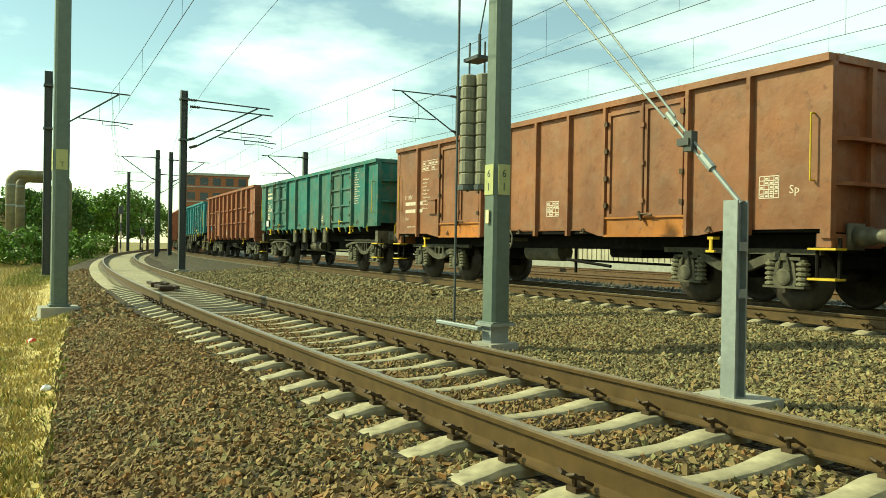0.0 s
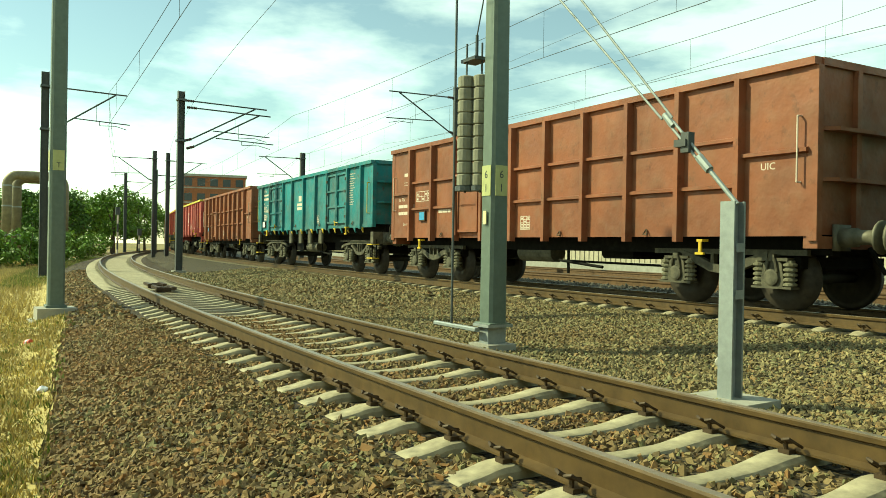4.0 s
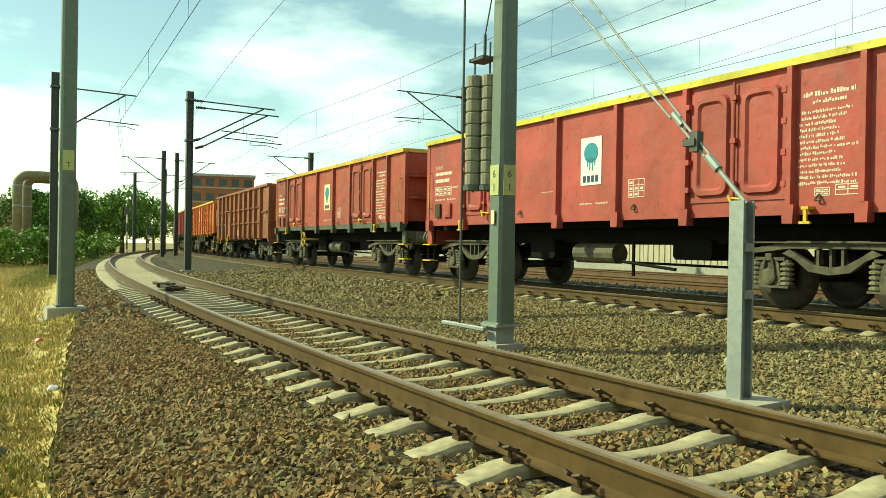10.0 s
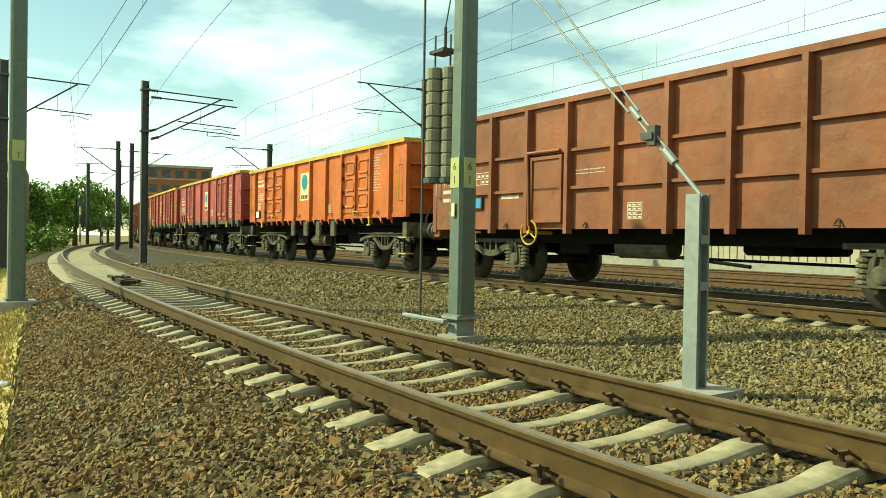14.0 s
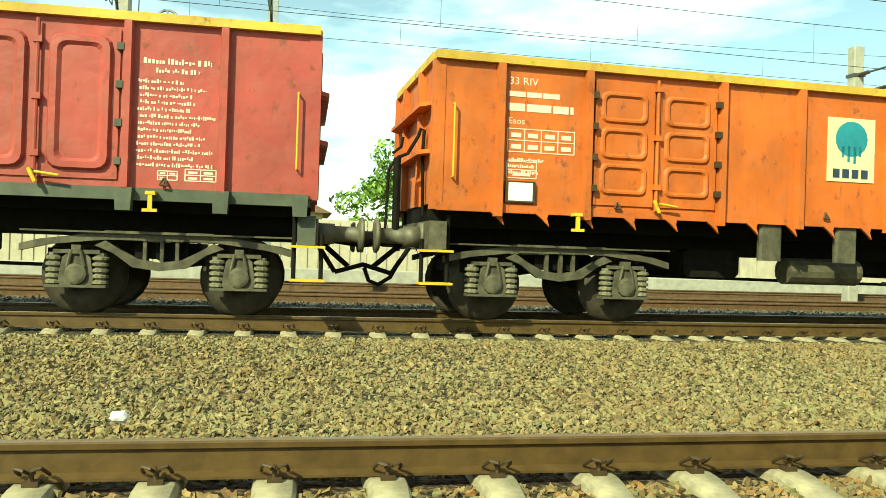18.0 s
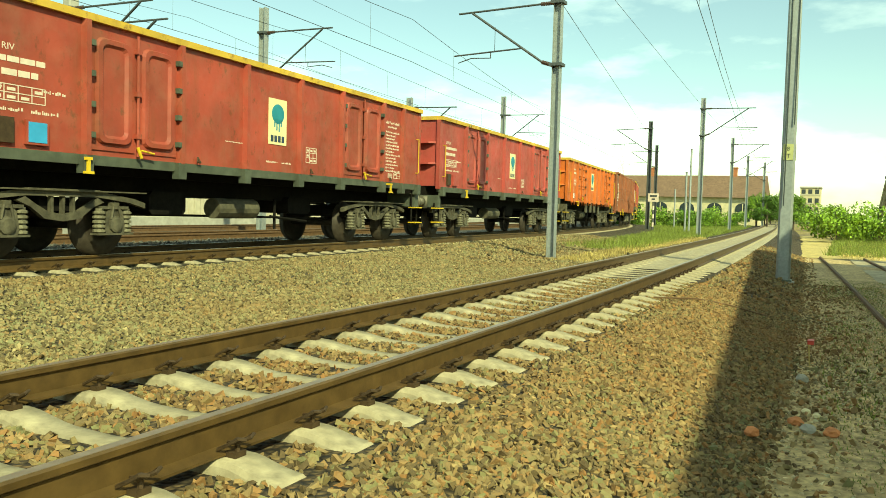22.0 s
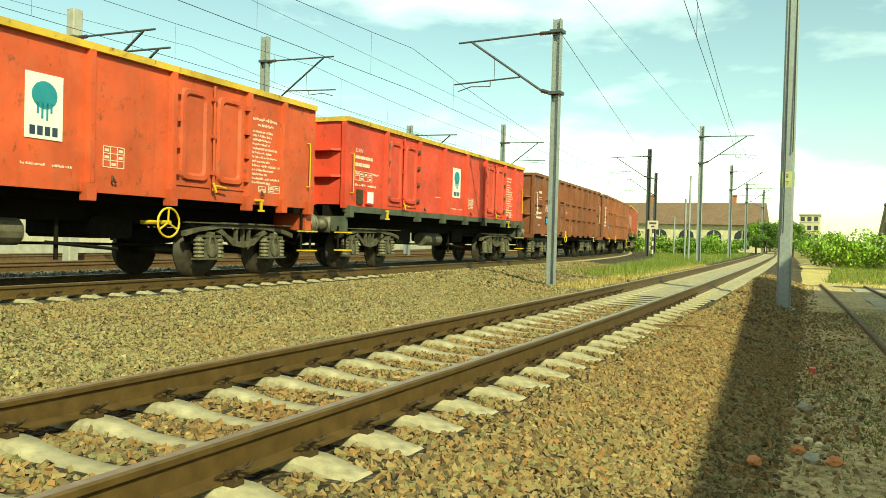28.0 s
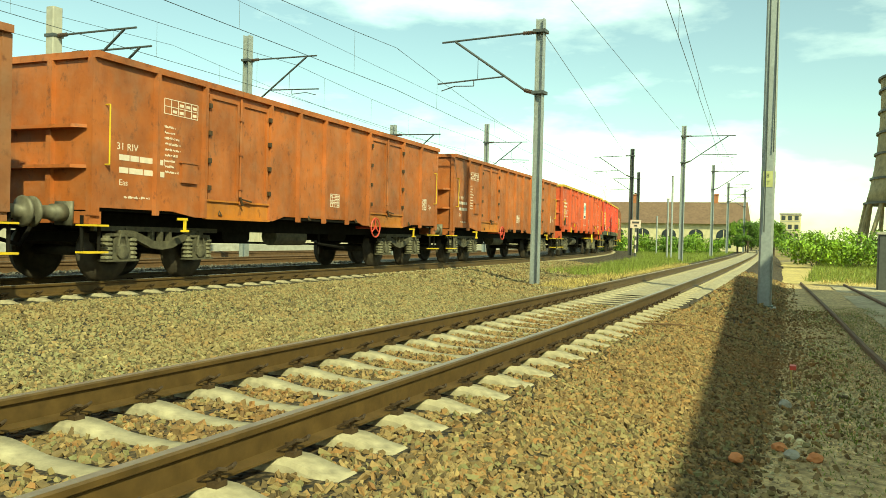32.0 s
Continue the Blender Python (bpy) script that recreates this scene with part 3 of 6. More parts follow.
# ---- loose stones ----
def stones(name, material, label, count, x0, x1, y0, y1, size, seed, under=None, sunk=0.3, level=None, blocky=False):
    """Crushed stones scattered over a strip as one mesh."""
    rng = np.random.default_rng(seed)
    turn = [math.radians(60 * i) for i in range(6)]
    base = np.array([(math.cos(a), math.sin(a), -0.75 if i % 2 else 0.75) for i, a in enumerate(turn)])
    tri = np.array([(0, 2, 4), (5, 3, 1)] + [(i, (i + 1) % 6, (i + 2) % 6) if i % 2 else (i, (i + 2) % 6, (i + 1) % 6) for i in range(6)])
    tri[2:] = tri[2:, ::-1]
    if blocky:
        base = np.array([(x, y, z) for z in (-0.75, 0.75) for x, y in ((-0.8, -0.75), (0.8, -0.75), (0.8, 0.75), (-0.8, 0.75))])
        quads = ((3, 2, 1, 0), (4, 5, 6, 7), (0, 1, 5, 4), (1, 2, 6, 5), (2, 3, 7, 6), (3, 0, 4, 7))
        tri = np.array([t for a, b, c, d in quads for t in ((a, b, c), (a, c, d))])
    x = rng.uniform(x0, x1, count)
    y = rng.uniform(y0, y1, count) + (Y_A(x) - 3.09)
    z = (bed_z(x, y) if y0 < 11 else np.interp(y - Y_B(x), (0, 1.9, 3.1, 4.2, 8), (-0.12, -0.14, -0.36, -0.14, -0.12))) if level is None else np.full_like(x, level)
    if under is not None:
        keep = under(x, y)
        x, y, z = x[keep], y[keep], z[keep]
    count = len(x)
    shape = base[None] * (1 + rng.uniform(-0.4, 0.4, (count, len(base), 3))) + rng.uniform(-0.16, 0.16, (count, len(base), 3))
    shape = shape * (np.array([1.15, 0.85, 0.5]) * rng.uniform(0.65, 1.25, (count, 1, 3))) * (size * rng.uniform(0.6, 1.4, (count, 1, 1)))
    lie, spin = rng.normal(size=(count, 2)) * 0.42, rng.uniform(0, math.pi, count)
    q = np.stack([np.cos(spin), lie[:, 0], lie[:, 1], np.sin(spin)], -1)
    q /= np.linalg.norm(q, axis=1, keepdims=True)
    w, a, b, c = q.T
    r = np.stack([1 - 2 * (b * b + c * c), 2 * (a * b - c * w), 2 * (a * c + b * w), 2 * (a * b + c * w), 1 - 2 * (a * a + c * c), 2 * (b * c - a * w),
                  2 * (a * c - b * w), 2 * (b * c + a * w), 1 - 2 * (a * a + b * b)], -1).reshape(-1, 3, 3)
    shape = np.einsum("nij,nkj->nki", r, shape)
    shape += np.stack([x, y, z + size * rng.uniform(-sunk - 0.4, 0.6, count)], -1)[:, None]
    faces = (tri[None] + np.arange(count)[:, None, None] * len(base)).reshape(-1, 3)
    me = bpy.data.meshes.new(name)
    me.vertices.add(count * len(base))
    me.vertices.foreach_set("co", shape.astype(np.float32).ravel())
    me.loops.add(faces.size)
    me.loops.foreach_set("vertex_index", faces.ravel().astype(np.int32))
    me.polygons.add(len(faces))
    me.polygons.foreach_set("loop_start", np.arange(0, faces.size, 3, dtype=np.int32))
    me.polygons.foreach_set("use_smooth", np.zeros(len(faces), dtype=bool))
    me.update(calc_edges=True)
    me.materials.append(material)
    return tagged(new(name, me), label, "ballast", "", "stuff")


def off_sleepers(x, y):
    """Keeps stones off the sleepers and rails of the near track."""
    a = y - Y_A(x)
    on = np.abs((x - SLEEPER_AT + SLEEPER_STEP / 2) % SLEEPER_STEP - SLEEPER_STEP / 2) < 0.1
    return ~((np.abs(a) < 1.24) & on) & (np.abs(np.abs(a) - 0.7535) > 0.1)


stones("ballast_stones_slope", M_STONES_RUST, "brown ballast stones on the slope beside the near track", 33000, -12.5, 0.5, 0.1, 1.66, 0.0205, 31, lambda x, y: y > ballast_edge(x) - 0.06, 0.3, None, True)
stones("ballast_stones_near", M_STONES_RUST, "loose rust-brown ballast stones beside the near track", 50000, 0.5, 13.5, -0.25, 1.66, 0.0205, 1, None, 0.3, None, True)
stones("ballast_stones_cribs", M_STONES_RUST, "rust-brown ballast stones between the sleepers", 62000, -12.5, 14, 1.6, 4.6, 0.0215, 2, off_sleepers, 0.1, None, True)
stones("ballast_stones_middle", M_STONES, "grey-yellow crushed ballast stones between the tracks", 128000, -14, 17, 4.4, 9.3, 0.0235, 3)
stones("ballast_stones_left", M_STONES, "grey ballast stones farther along the tracks", 19000, -32, -14, 4.5, 9.1, 0.040, 4)
stones("ballast_stones_right", M_STONES, "yellowish ballast stones farther along the tracks", 20000, 17, 36, 4.5, 10.2, 0.040, 5)
stones("ballast_stones_verge", M_STONES_RUST, "brown ballast stones on the track shoulder", 9000, -34, -12.5, 0.2, 1.75, 0.036, 6, lambda x, y: y > ballast_edge(x))
stones("ballast_stones_shoulder", M_STONES_RUST, "brown ballast stones on the shaded track shoulder", 9000, 13.5, 34, -0.1, 1.75, 0.038, 7)
stones("ballast_stones_yard", gravel("dark_ballast_stone", (0.035, 0.035, 0.03), (0.12, 0.115, 0.09), (0.13, 0.09, 0.055)), "dark grey-green ballast stones of the yard", 17000, -24, 26, 12.2, 16.2, 0.038, 10, None, 0.4)
stones("soil_gravel", gravel("soil_gravel_stone", (0.14, 0.105, 0.055), (0.56, 0.46, 0.27), (0.55, 0.31, 0.14)), "small mixed gravel scattered over the brown soil", 24000, 2.0, 20, -2.4, 0.45, 0.014, 8,
       None, 0.4, GROUND + 0.035)
stones("spilt_ballast", M_STONES_RUST, "single ballast stones spilt over the soil beside the bed", 2600, 1.5, 20, -0.75, 0.35, 0.023, 12, lambda x, y: np.random.default_rng(5).random(len(x)) < np.clip((y + 0.75) / 1.1, 0, 1) ** 1.5, 0.3, GROUND + 0.04, True)
stones("verge_gravel", M_STONES, "scattered ballast stones in the dry grass", 900, -14, -3, -1.6, 0.25, 0.03, 9, None, 0.4, GROUND + 0.04)

# ---- goods wagons: local x along the wagon, the near side at -y, z = 0 on the rail ----
HALF, WIDE, LONGER = 5.92, 1.38, 6.24 / 5.92


def outline(cx, cz, w, h, r, n=4):
    pts = []
    for qx, qz, a0 in ((1, 1, 0), (-1, 1, 90), (-1, -1, 180), (1, -1, 270)):
        for i in range(n):
            a = radians(a0 + 90 * i / (n - 1))
            pts.append((cx + qx * (w / 2 - r) + math.cos(a) * r, cz + qz * (h / 2 - r) + math.sin(a) * r))
    return pts


def put_emboss(bm, cx, cz, w, h, y, d, back=0.4, rim=0.12, fillet=0.1):
    """A pressed panel: a raised rounded rim round a sunken field, proud of y towards -y."""
    loops = []
    for inset, depth in ((0, 0), (0.025, d), (rim, d), (rim + 0.04, d * back)):
        ring = outline(cx, cz, w - 2 * inset, h - 2 * inset, max(0.02, fillet - inset * 0.4))
        loops.append([bm.verts.new((x, y - depth, z)) for x, z in ring])
    faces = []
    for a, b in zip(loops, loops[1:]):
        for i in range(len(a)):
            faces.append(bm.faces.new((a[i], a[(i + 1) % len(a)], b[(i + 1) % len(a)], b[i])))
    faces.append(bm.faces.new(loops[-1]))
    bmesh.ops.recalc_face_normals(bm, faces=faces)
    if faces[-1].normal.y > 0:
        bmesh.ops.reverse_faces(bm, faces=faces)


def door_leaf(style, x0, x1, z0, z1, y, colour, parent, label=""):
    """A door leaf with its pressed panels or frame bars as parts of their own."""
    leaf = part("door", boxes((x0, x1, y - 0.02, y, z0, z1)), colour, parent, label)
    cx, cz, w, h = (x0 + x1) / 2, (z0 + z1) / 2, x1 - x0, z1 - z0
    if style == "tall":
        bm = bmesh.new()
        put_emboss(bm, cx, cz, w * 0.82, h * 0.9, y - 0.02, 0.05, 0.25, 0.09, 0.13)
        part("pressed_panel", bm, colour, leaf)
    elif style == "three":
        for k in (-1, 0, 1):
            bm = bmesh.new()
            put_emboss(bm, cx, cz + k * h * 0.29, w * 0.8, h * 0.26, y - 0.018, 0.03, -0.4, 0.05, 0.09)
            part("pressed_panel", bm, colour, leaf)
        for a, b in ((x0, x0 + 0.03), (x1 - 0.03, x1)):
            part("frame_bar", boxes((a, b, y - 0.035, y - 0.02, z0, z1)), colour, leaf)
    else:
        t, d = (0.05, 0.065) if style == "ladder" else (0.06, 0.05)
        n = 4 if style == "ladder" else 2
        for k in range(n):
            zz = z0 + (z1 - z0 - t) * k / (n - 1)
            part("frame_bar", boxes((x0, x1, y - d, y - 0.02, zz, zz + t)), colour, leaf)
        for a, b in ((x0, x0 + t), (x1 - t, x1)):
            part("frame_bar", boxes((a, b, y - d - 0.003, y - 0.02, z0, z1)), colour, leaf)
    return leaf


def words(parent, text, x, z, size, y, material=None, name="lettering"):
    """Painted words on the near side."""
    cu = bpy.data.curves.new("lettering", "FONT")
    cu.body, cu.size, cu.extrude, cu.resolution_u = text, size, 0.001, 2
    tmp = bpy.data.objects.new("lettering", cu)
    scene.collection.objects.link(tmp)
    me = bpy.data.meshes.new_from_object(tmp.evaluated_get(bpy.context.evaluated_depsgraph_get()))
    bpy.data.objects.remove(tmp)
    me.transform(Matrix.Translation((x, y, z)) @ Matrix.Rotation(radians(90), 4, "X"))
    me.materials.clear()
    me.materials.append(material or M_WHITE)
    ob = new(name, me)
    ob.parent = parent
    return tagged(ob, f"white painted letters {text}", kind="stuff")


def bars(parent, rows, y, material=None, label="rows of small white stencilled markings"):
    """Markings too small to read: rows of (x, z, width, height) as short bars."""
    bm = bmesh.new()
    for x, z, w, h in rows:
        a, stop, run = x, x + w, 0
        while a < stop - 0.004:
            b = min(stop, a + (random.uniform(1.2, 2.4) if h > 0.08 else random.uniform(0.25, 0.55)) * h)
            if h > 0.08:
                put_box(bm, a, b, y - 0.003, y, z + 0.12 * h, z + 0.84 * h)
            else:
                put_box(bm, a, b, y - 0.003, y, z + h * random.choice((0, 0, 0.25)), z + h * random.choice((1, 0.75, 0.6)))
            run += 1
            a = b + h * (0.16 if random.random() < 0.8 or run < 3 else 0.5)
    return tagged(part("stencil", bm, material or M_WHITE, parent, label), kind="stuff")


def block_of_text(x, z, w, n, h=0.045, step=0.075):
    return [(x + random.uniform(0, 0.04), z - i * step, w * random.uniform(0.55, 1.0), h) for i in range(n)]




def grid_mark(parent, x, z, w, h, nx, nz, y):
    bm = bmesh.new()
    for i in range(nx + 1):
        put_box(bm, x + w * i / nx - 0.006, x + w * i / nx + 0.006, y - 0.003, y, z, z + h)
    for i in range(nz + 1):
        put_box(bm, x, x + w, y - 0.0035, y - 0.0005, z + h * i / nz - 0.006, z + h * i / nz + 0.006)
    for i in range(nx):
        for j in range(nz):
            if random.random() < 0.7:
                cx, cz = x + w * (i + 0.2) / nx, z + h * (j + 0.25) / nz
                put_box(bm, cx, cx + w * 0.6 / nx, y - 0.0032, y - 0.0003, cz, cz + h * 0.4 / nz)
    return tagged(part("stencil_table", bm, M_WHITE, parent, "white stencilled table"), kind="stuff")


def put_wheel(bm, y, out):
    put_turned(bm, [(y, 0.18), (y + out * 0.03, 0.2), (y + out * 0.045, 0.36), (y + out * 0.01, 0.39), (y + out * 0.01, 0.455), (y + out * -0.09, 0.462),
                    (y + out * -0.095, 0.49), (y + out * -0.125, 0.488), (y + out * -0.125, 0.39), (y + out * -0.07, 0.36), (y + out * -0.06, 0.18)], 1, (0, 0, 0), 24)


def wheelset_mesh():
    bm = bmesh.new()
    put_rod(bm, (0, -0.95, 0), (0, 0.95, 0), 0.085, 10)
    put_wheel(bm, -0.79, -1)
    put_wheel(bm, 0.79, 1)
    me = bpy.data.meshes.new("wheelset")
    bm.to_mesh(me)
    bm.free()
    me.materials.append(M_WHEEL)
    me.polygons.foreach_set("use_smooth", [len(p.vertices) == 4 for p in me.polygons])
    return me


def frame_mesh(name, heavy):
    """Side frame of a bogie: a top member that slopes to its ends and a belly that hangs between the axles."""
    bm = bmesh.new()
    y0, y1 = -1.08, -0.98
    if heavy:
        top = [(-1.52, 0.80), (-1.3, 0.86), (-0.62, 0.955), (0.62, 0.955), (1.3, 0.86), (1.52, 0.80), (1.52, 0.72), (1.2, 0.80), (0.6, 0.87), (-0.6, 0.87), (-1.2, 0.80), (-1.52, 0.72)]
        belly = [(-0.72, 0.80), (-0.52, 0.72), (-0.30, 0.56), (0, 0.52), (0.30, 0.56), (0.52, 0.72), (0.72, 0.80), (0.60, 0.86), (0.44, 0.76), (0.24, 0.655), (0, 0.62), (-0.24, 0.655), (-0.44, 0.76), (-0.60, 0.86)]
        put_prism(bm, top, 1, y0, y1)
        put_prism(bm, belly, 1, y0 + 0.01, y1 - 0.01)
        for a in (-0.17, 0.02, 0.19):
            put_box(bm, a - 0.02, a + 0.02, y0 + 0.02, y1 - 0.01, 0.6, 0.9)
        put_box(bm, -1.5, 1.5, y0 - 0.05, y1, 0.945, 0.965)
        put_box(bm, -0.6, 0.6, y0 - 0.04, y1, 0.955, 0.975)
    else:
        belly = [(-0.8, 0.74), (-0.5, 0.62), (-0.25, 0.52), (0, 0.49), (0.25, 0.52), (0.5, 0.62), (0.8, 0.74), (0.8, 0.84), (0.46, 0.74), (0.2, 0.64), (0, 0.61), (-0.2, 0.64), (-0.46, 0.74), (-0.8, 0.84)]
        put_prism(bm, belly, 1, y0, y1)
        put_box(bm, -1.42, 1.42, y0 + 0.02, y1, 0.78, 0.86)
        for a in (-0.2, 0, 0.2):
            put_box(bm, a - 0.03, a + 0.03, y0 + 0.01, y1, 0.6, 0.82)
    for a in (-0.9, 0.9):
        put_box(bm, a - 0.25, a + 0.25, y0 - 0.03, y1 + 0.02, 0.70, 0.745)
    me = bpy.data.meshes.new(name)
    bm.to_mesh(me)
    bm.free()
    me.materials.append(M_BOGIE)
    return me


def axlebox_mesh():
    bm = bmesh.new()
    put_prism(bm, [(-0.17, 0.34), (0.17, 0.34), (0.19, 0.42), (0.15, 0.66), (0.08, 0.72), (-0.08, 0.72), (-0.15, 0.66), (-0.19, 0.42)], 1, -1.10, -0.86)
    put_turned(bm, [(-1.10, 0.125), (-1.135, 0.12), (-1.145, 0.09)], 1, (0, 0, 0.47), 12)
    put_box(bm, -0.33, 0.33, -1.13, -0.95, 0.315, 0.345)
    put_box(bm, -0.05, 0.05, -1.13, -1.0, 0.70, 0.80)
    put_rod(bm, (0.09, -1.12, 0.55), (0.05, -1.12, 0.74), 0.02, 6)
    put_rod(bm, (-0.09, -1.12, 0.55), (-0.05, -1.12, 0.74), 0.02, 6)
    me = bpy.data.meshes.new("axle_box")
    bm.to_mesh(me)
    bm.free()
    me.materials.append(M_BOGIE)
    return me


def spring_mesh():
    bm = bmesh.new()
    for k in range(5):
        z = 0.375 + k * 0.068
        put_turned(bm, [(z - 0.026, 0.07), (z - 0.014, 0.093), (z + 0.014, 0.093), (z + 0.026, 0.07)], 2, (0, 0, 0), 10)
    put_rod(bm, (0, 0, 0.345), (0, 0, 0.71), 0.062, 8)
    me = bpy.data.meshes.new("coil_spring")
    bm.to_mesh(me)
    bm.free()
    me.materials.append(M_SPRING)
    return me


WHEELSET, AXLEBOX, SPRING = wheelset_mesh(), axlebox_mesh(), spring_mesh()
FRAME_HEAVY, FRAME_LIGHT = frame_mesh("side_frame", True), frame_mesh("side_frame", False)
SPINNING = []


def child(name, me, parent, m=None):
    ob = new(name, me)
    ob.parent = parent
    if m is not None:
        ob.matrix_basis = m
    return ob


def add_bogie(wagon, x, heavy, number):
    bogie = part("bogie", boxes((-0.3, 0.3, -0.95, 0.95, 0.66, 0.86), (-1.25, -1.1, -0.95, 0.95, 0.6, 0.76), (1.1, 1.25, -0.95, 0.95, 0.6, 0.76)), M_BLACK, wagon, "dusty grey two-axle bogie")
    bogie.matrix_basis = pose(x, 0, 0)
    fr = FRAME_HEAVY if heavy else FRAME_LIGHT
    child("side_frame", fr, bogie)
    child("side_frame", fr, bogie, pose(0, 0, 0, 0, 0, 180))
    for a in (-0.9, 0.9):
        child("axle_box", AXLEBOX, bogie, pose(a, 0, 0))
        for b in (-0.25, 0.25):
            child("coil_spring", SPRING, bogie, pose(a + b, -1.04, 0))
        w = child("wheelset", WHEELSET, bogie, pose(a, 0, 0.46))
        SPINNING.append((w, a, number))


def handwheel(parent, x, z, material, r=0.23):
    bm = bmesh.new()
    n = 18
    pts = [(x + math.cos(i * math.tau / n) * r, -1.47, z + math.sin(i * math.tau / n) * r) for i in range(n + 1)]
    put_path(bm, pts, 0.018, 6)
    for k in range(3):
        a = radians(90 + 120 * k)
        put_rod(bm, (x, -1.46, z), (x + math.cos(a) * r, -1.47, z + math.sin(a) * r), 0.016, 6)
    put_rod(bm, (x, -1.5, z), (x, -0.9, z), 0.035, 8)
    part("handwheel", bm, material, parent, "round brake handwheel with three spokes")


def buffer(parent, x, y, out):
    bm = bmesh.new()
    put_box(bm, x - 0.02, x + 0.02, y - 0.17, y + 0.17, 0.85, 1.2)
    prof = [(0, 0.13), (out * 0.22, 0.125), (out * 0.22, 0.1), (out * 0.50, 0.095), (out * 0.52, 0.19), (out * 0.545, 0.22), (out * 0.575, 0.215), (out * 0.585, 0.12)]
    put_turned(bm, prof, 0, (x, y, 1.03), 16)
    part("buffer", bm, M_BUFFER, parent, "round greasy buffer", True)


def wagon(kind, colour, label, rim=None, frame=None, extras=(), number=0, edge=None):
    """One open goods wagon. kind: smooth, rib, red or hook."""
    w = thing("goods_wagon", label, "goods wagon", None, "wagons of the goods train")
    rim, frame = rim or colour, frame or M_BLACK
    zb = {"smooth": 1.06, "rib": 1.04, "red": 1.46, "hook": 1.42}[kind]
    y = -WIDE
    TOP = {"hook": 3.15, "red": 3.31}.get(kind, 3.26)
    ribs = {"smooth": (-4.8, -3.72, -1.92, -0.96, 0.0, 0.96, 1.92, 3.72, 4.8), "hook": (-5.2, -4.12, -2.36, -1.26, 0.06, 1.28, 2.4, 4.16, 5.22),
            "red": (-4.22, -2.47, -0.9, 0.7, 2.2, 3.97, 4.96), "rib": tuple(-HALF + 1.076 * i for i in range(1, 11))}[kind]
    # walls
    if kind == "smooth":
        ring = [(-HALF, zb + 0.06), (-4.4, zb + 0.06), (-3.9, zb - 0.02), (-1.75, zb - 0.02), (-1.3, zb + 0.1), (1.3, zb + 0.1), (1.75, zb - 0.02), (3.9, zb - 0.02), (4.4, zb + 0.06), (HALF, zb + 0.06), (HALF, TOP), (-HALF, TOP)]
    else:
        ring = [(-HALF, zb), (HALF, zb), (HALF, TOP), (-HALF, TOP)]
    bm = bmesh.new()
    put_prism(bm, ring, 1, y, y + 0.035)
    part("side_wall", bm, colour, w)
    bm = boxes((-HALF, HALF, WIDE - 0.035, WIDE, zb, TOP))
    for x in ribs:
        put_box(bm, x - 0.05, x + 0.05, WIDE, WIDE + 0.07, zb - 0.1, TOP)
    part("far_side_wall", bm, colour, w)
    for e in (-1, 1):
        part("end_wall", boxes((e * HALF - 0.02, e * HALF + 0.02, -WIDE + 0.04, WIDE - 0.04, zb + 0.02, TOP)), colour, w)
        for yy in (-0.55, 0.55):
            part("end_rib", boxes((min(e * HALF, e * (HALF + 0.09)), max(e * HALF, e * (HALF + 0.09)), yy - 0.05, yy + 0.05, zb, TOP)), colour, w)
        for k, zz in enumerate((zb + 0.62, zb + 1.2) if kind != "rib" else (zb + 0.72, zb + 1.38)):
            bm = bmesh.new()
            a, b = e * HALF, e * (HALF + 0.17)
            put_prism(bm, [(-WIDE + 0.06, 0), (-WIDE + 0.3, 1), (WIDE - 0.3, 1), (WIDE - 0.06, 0)], 2, zz, zz + 0.05)
            for v in bm.verts:
                v.co.x, v.co.y = a + (b - a) * v.co.y, v.co.x
            bmesh.ops.recalc_face_normals(bm, faces=bm.faces)
            part("end_beam", bm, colour, w)
        for a, b in ((-WIDE - 0.01, -WIDE + 0.1), (WIDE - 0.1, WIDE + 0.01)):
            part("corner_post", boxes((e * HALF - 0.07, e * HALF + 0.07, a, b, zb - 0.06, TOP)), colour, w)
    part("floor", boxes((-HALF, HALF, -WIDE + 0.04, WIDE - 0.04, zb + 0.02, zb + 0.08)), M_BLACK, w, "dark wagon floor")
    o = 0.05
    part("top_rim", boxes((-HALF - o, HALF + o, y - 0.07, y + 0.09, TOP, TOP + 0.1), (-HALF - o, HALF + o, WIDE - 0.09, WIDE + 0.07, TOP, TOP + 0.1),
                          (-HALF - o - 0.02, -HALF + 0.1, y + 0.09, WIDE - 0.09, TOP, TOP + 0.1), (HALF - 0.1, HALF + o + 0.02, y + 0.09, WIDE - 0.09, TOP, TOP + 0.1)), rim, w,
         "top rim of the wagon walls")
    # ribs of the near side
    low = {"smooth": zb - 0.02, "rib": zb - 0.08, "red": zb - 0.02, "hook": zb - 0.12}[kind]
    for x in ribs:
        bm = bmesh.new()
        half = {"smooth": 0.045, "rib": 0.06}.get(kind, 0.055)
        depth = {"smooth": 0.075, "rib": 0.125}.get(kind, 0.09)
        put_prism(bm, [(x - half, y), (x - half * 0.7, y - depth), (x + half * 0.7, y - depth), (x + half, y)], 2, low, TOP)
        part("rib", bm, colour, w)
    doors = ((-3.66, -1.98), (1.98, 3.66)) if kind != "rib" else ()
    if kind == "red":
        doors = ((-4.16, -2.53), (2.26, 3.91))
    if kind == "hook":
        doors = ((-4.06, -2.42), (2.46, 4.1))
    style = "plain"
    for e in extras:
        if e in ("tall", "three", "ladder"):
            style = e
    z0 = zb + (0.3 if kind == "smooth" else 0.08)
